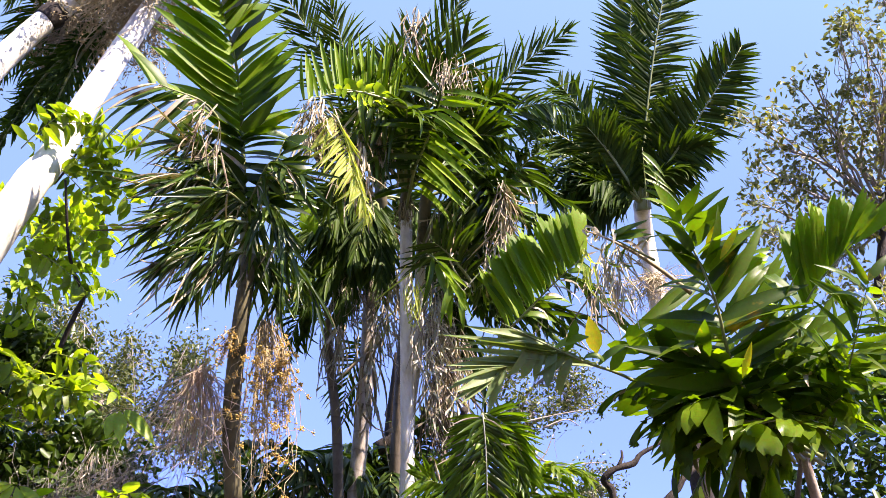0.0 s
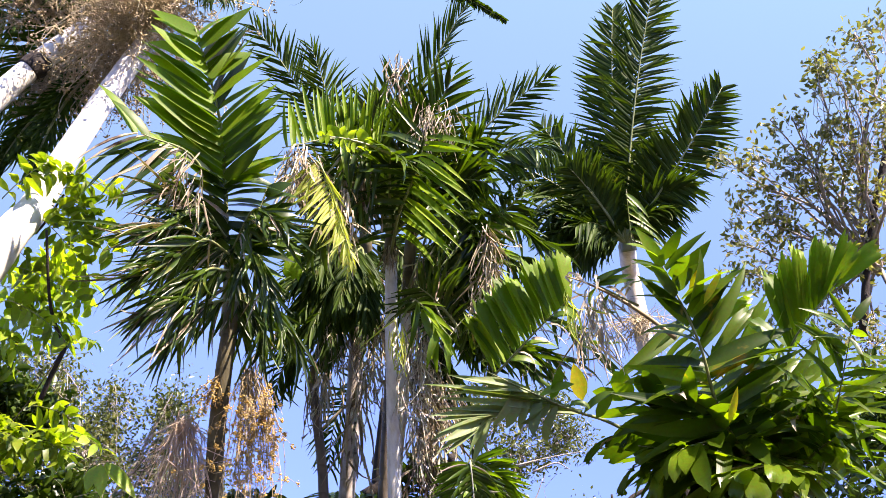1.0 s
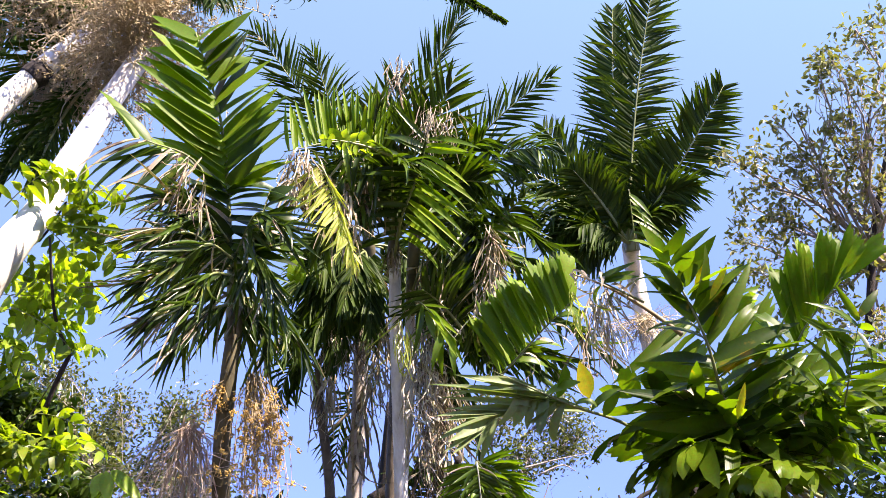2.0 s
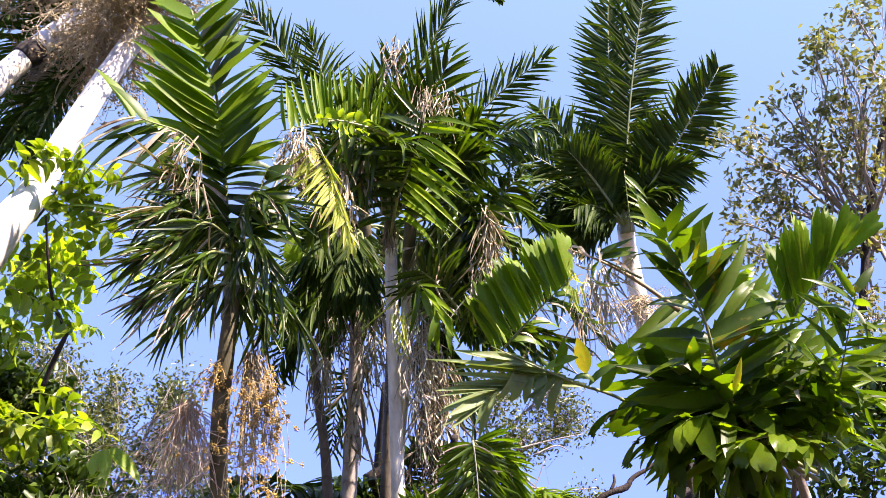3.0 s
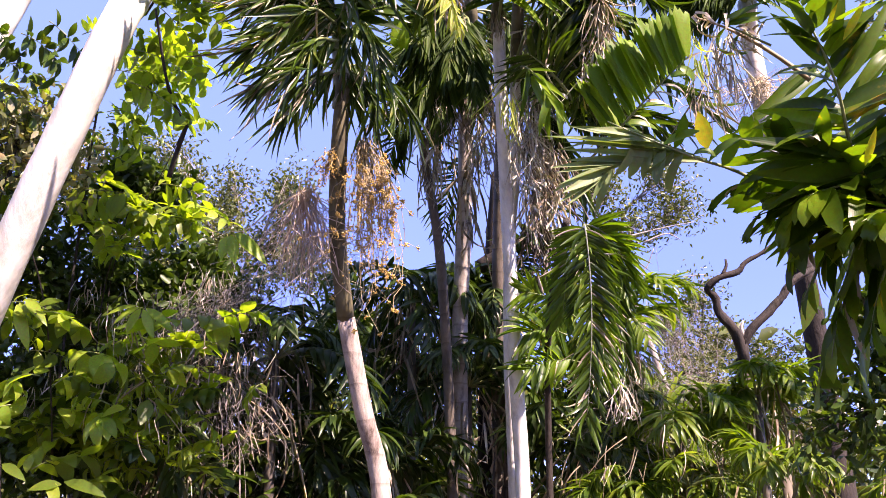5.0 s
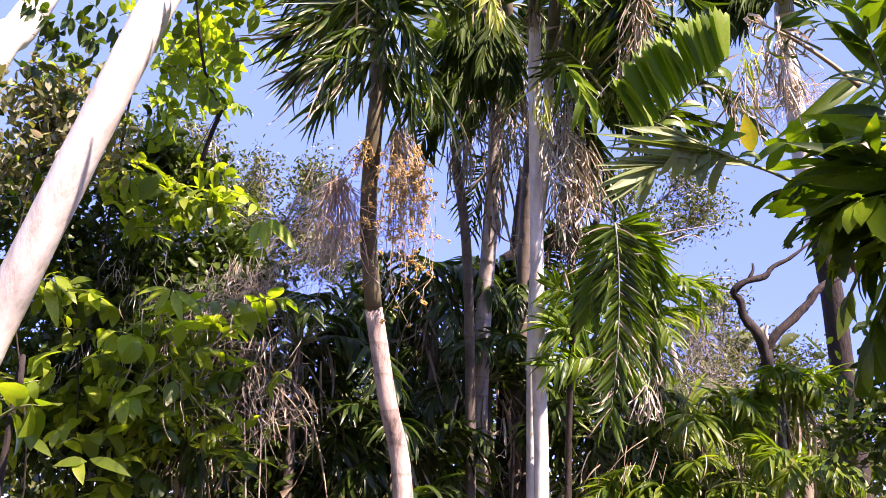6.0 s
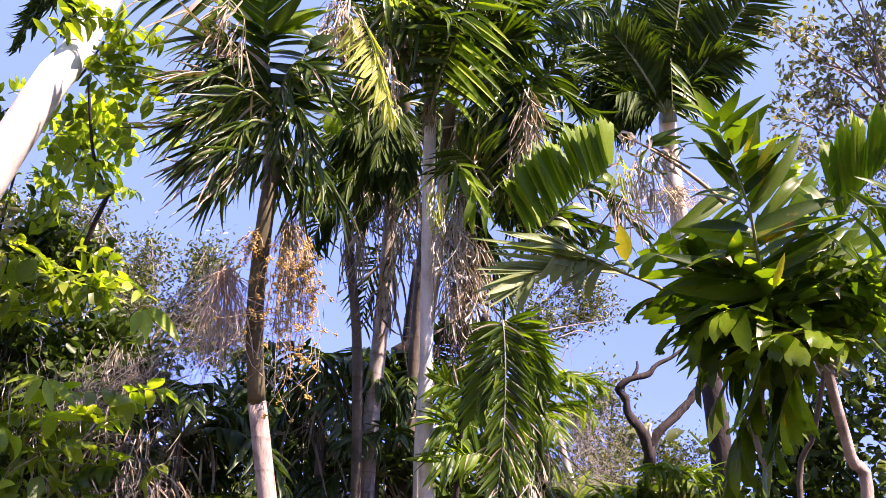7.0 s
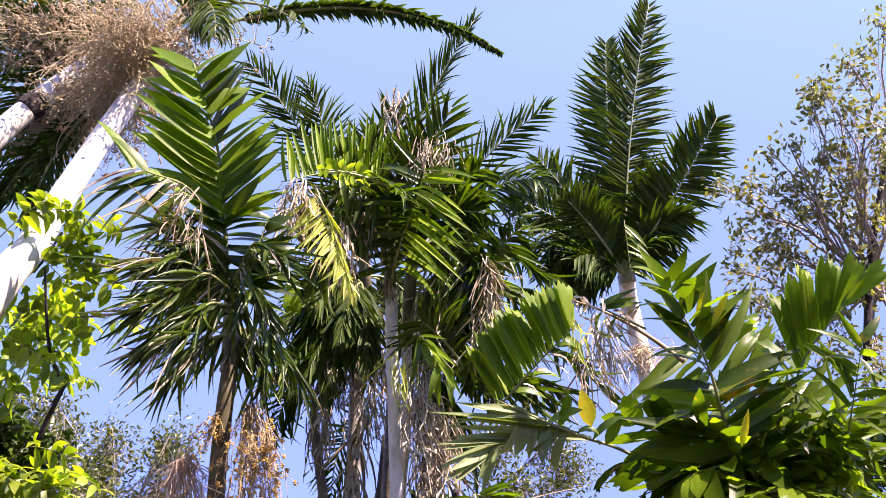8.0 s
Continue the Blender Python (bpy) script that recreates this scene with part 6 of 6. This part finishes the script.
for k in range(14):
    c = arr((-3.73, 6.92, 2.66)) + arr((r2.normal() * 0.55, r2.normal() * 0.15, r2.normal() * 0.5))
    w = r2.random() * 2 * math.pi
    big = 0.8 + 0.5 * r2.random()
    compound_leaf(bush, c, c + arr((math.cos(w) * 0.34, math.sin(w) * 0.2, -0.2 + 0.3 * r2.random())) * big, (0, 0, 0.08), 4, 0.2 * big, 0.10 * big, int(r2.integers(0, 4)), LEAF_LIME_LIT if k % 2 else LEAF_LIME, None)

for k in range(40):
    c = arr((-3.20, 7.40, 2.64)) + arr((r2.normal() * 0.4, r2.normal() * 0.15, r2.normal() * 0.32))
    w = r2.random() * 2 * math.pi
    compound_leaf(bush, c, c + arr((math.cos(w) * 0.30, -0.1, -0.2 + 0.3 * r2.random())), (0, 0, 0.06), 5, 0.17, 0.05, int(r2.integers(0, 4)), LEAF_LIME_LIT if k % 3 == 0 else LEAF_LIME, None)

for k in range(26):
    c = arr((-3.64, 7.50, 5.62)) + arr((r2.normal() * 0.26, r2.normal() * 0.15, r2.normal() * 0.24))
    compound_leaf(bush, c, c + arr((0.36, -0.1, -0.04 - 0.14 * r2.random())), (0, 0, 0.08), 7, 0.16, 0.065, int(r2.integers(0, 3)), LEAF_LIME_LIT if k % 5 < 3 else LEAF_LIME, None)
for k in range(16):
    c = arr((-4.97, 7.60, 5.12)) + arr((r2.normal() * 0.25, r2.normal() * 0.15, r2.normal() * 0.30))
    compound_leaf(bush, c, c + arr((0.36, -0.1, -0.04 - 0.14 * r2.random())), (0, 0, 0.08), 7, 0.16, 0.065, int(r2.integers(0, 3)), LEAF_LIME_LIT if k % 5 < 2 else LEAF_LIME, None)
for k in range(18):
    c = arr((-3.67, 7.50, 4.26)) + arr((r2.normal() * 0.36, r2.normal() * 0.15, r2.normal() * 0.2))
    compound_leaf(bush, c, c + arr((0.36, -0.1, -0.04 - 0.16 * r2.random())), (0, 0, 0.08), 6, 0.2, 0.08, int(r2.integers(0, 3)), LEAF_LIME_LIT if k % 5 < 2 else LEAF_LIME, None)

# low fronds before the forked tree, sunlight put into their leaf tone
for k, (c, reach) in enumerate((((2.05, 9.67, 2.95), 0.6), ((1.30, 9.48, 2.05), 0.7), ((0.74, 9.46, 2.0), 0.65))):
    undergrowth_palm(to_ground(c), c[2], reach, 12, 260 + k, UNDER_LIT, "understory palm with broad green leaflets", 0.05, 0.34, "fine", 20)

# dry straw fronds caught in the undergrowth
for k, (c, reach) in enumerate((((-3.37, 7.18, 3.30), 0.3), ((-3.04, 7.54, 2.95), 0.3), ((-3.41, 7.18, 2.61), 0.25), ((-2.93, 7.81, 3.45), 0.3), ((-2.68, 7.79, 2.95), 0.35), ((-2.99, 7.16, 2.47), 0.3), ((-2.44, 7.93, 2.58), 0.3),
                                ((0.56, 8.74, 3.10), 0.25), ((1.01, 9.50, 3.18), 0.3), ((1.35, 9.33, 2.82), 0.3), ((1.02, 9.02, 2.36), 0.3), ((0.48, 8.77, 2.28), 0.3), ((1.59, 9.10, 2.31), 0.25))):
    w = r2.random() * 6.28
    heap = thing("dead_frond", c, "dry straw-coloured palm frond caught in the undergrowth", "dead frond", "dead fronds")
    dead_skirt(heap, c, reach, 0.3, 7, 420 + k, 0.018, lean=(math.cos(w) * 0.5, 0, 0.0))
    trunk(heap, [tuple(arr(c) + arr((math.cos(w) * -0.2, 0, 0.14))), c, tuple(arr(c) + arr((math.cos(w) * 0.2, 0.05, -0.22)))], (0.006, 0.003), RACHIS_DRY, sides=5, name="stalk")
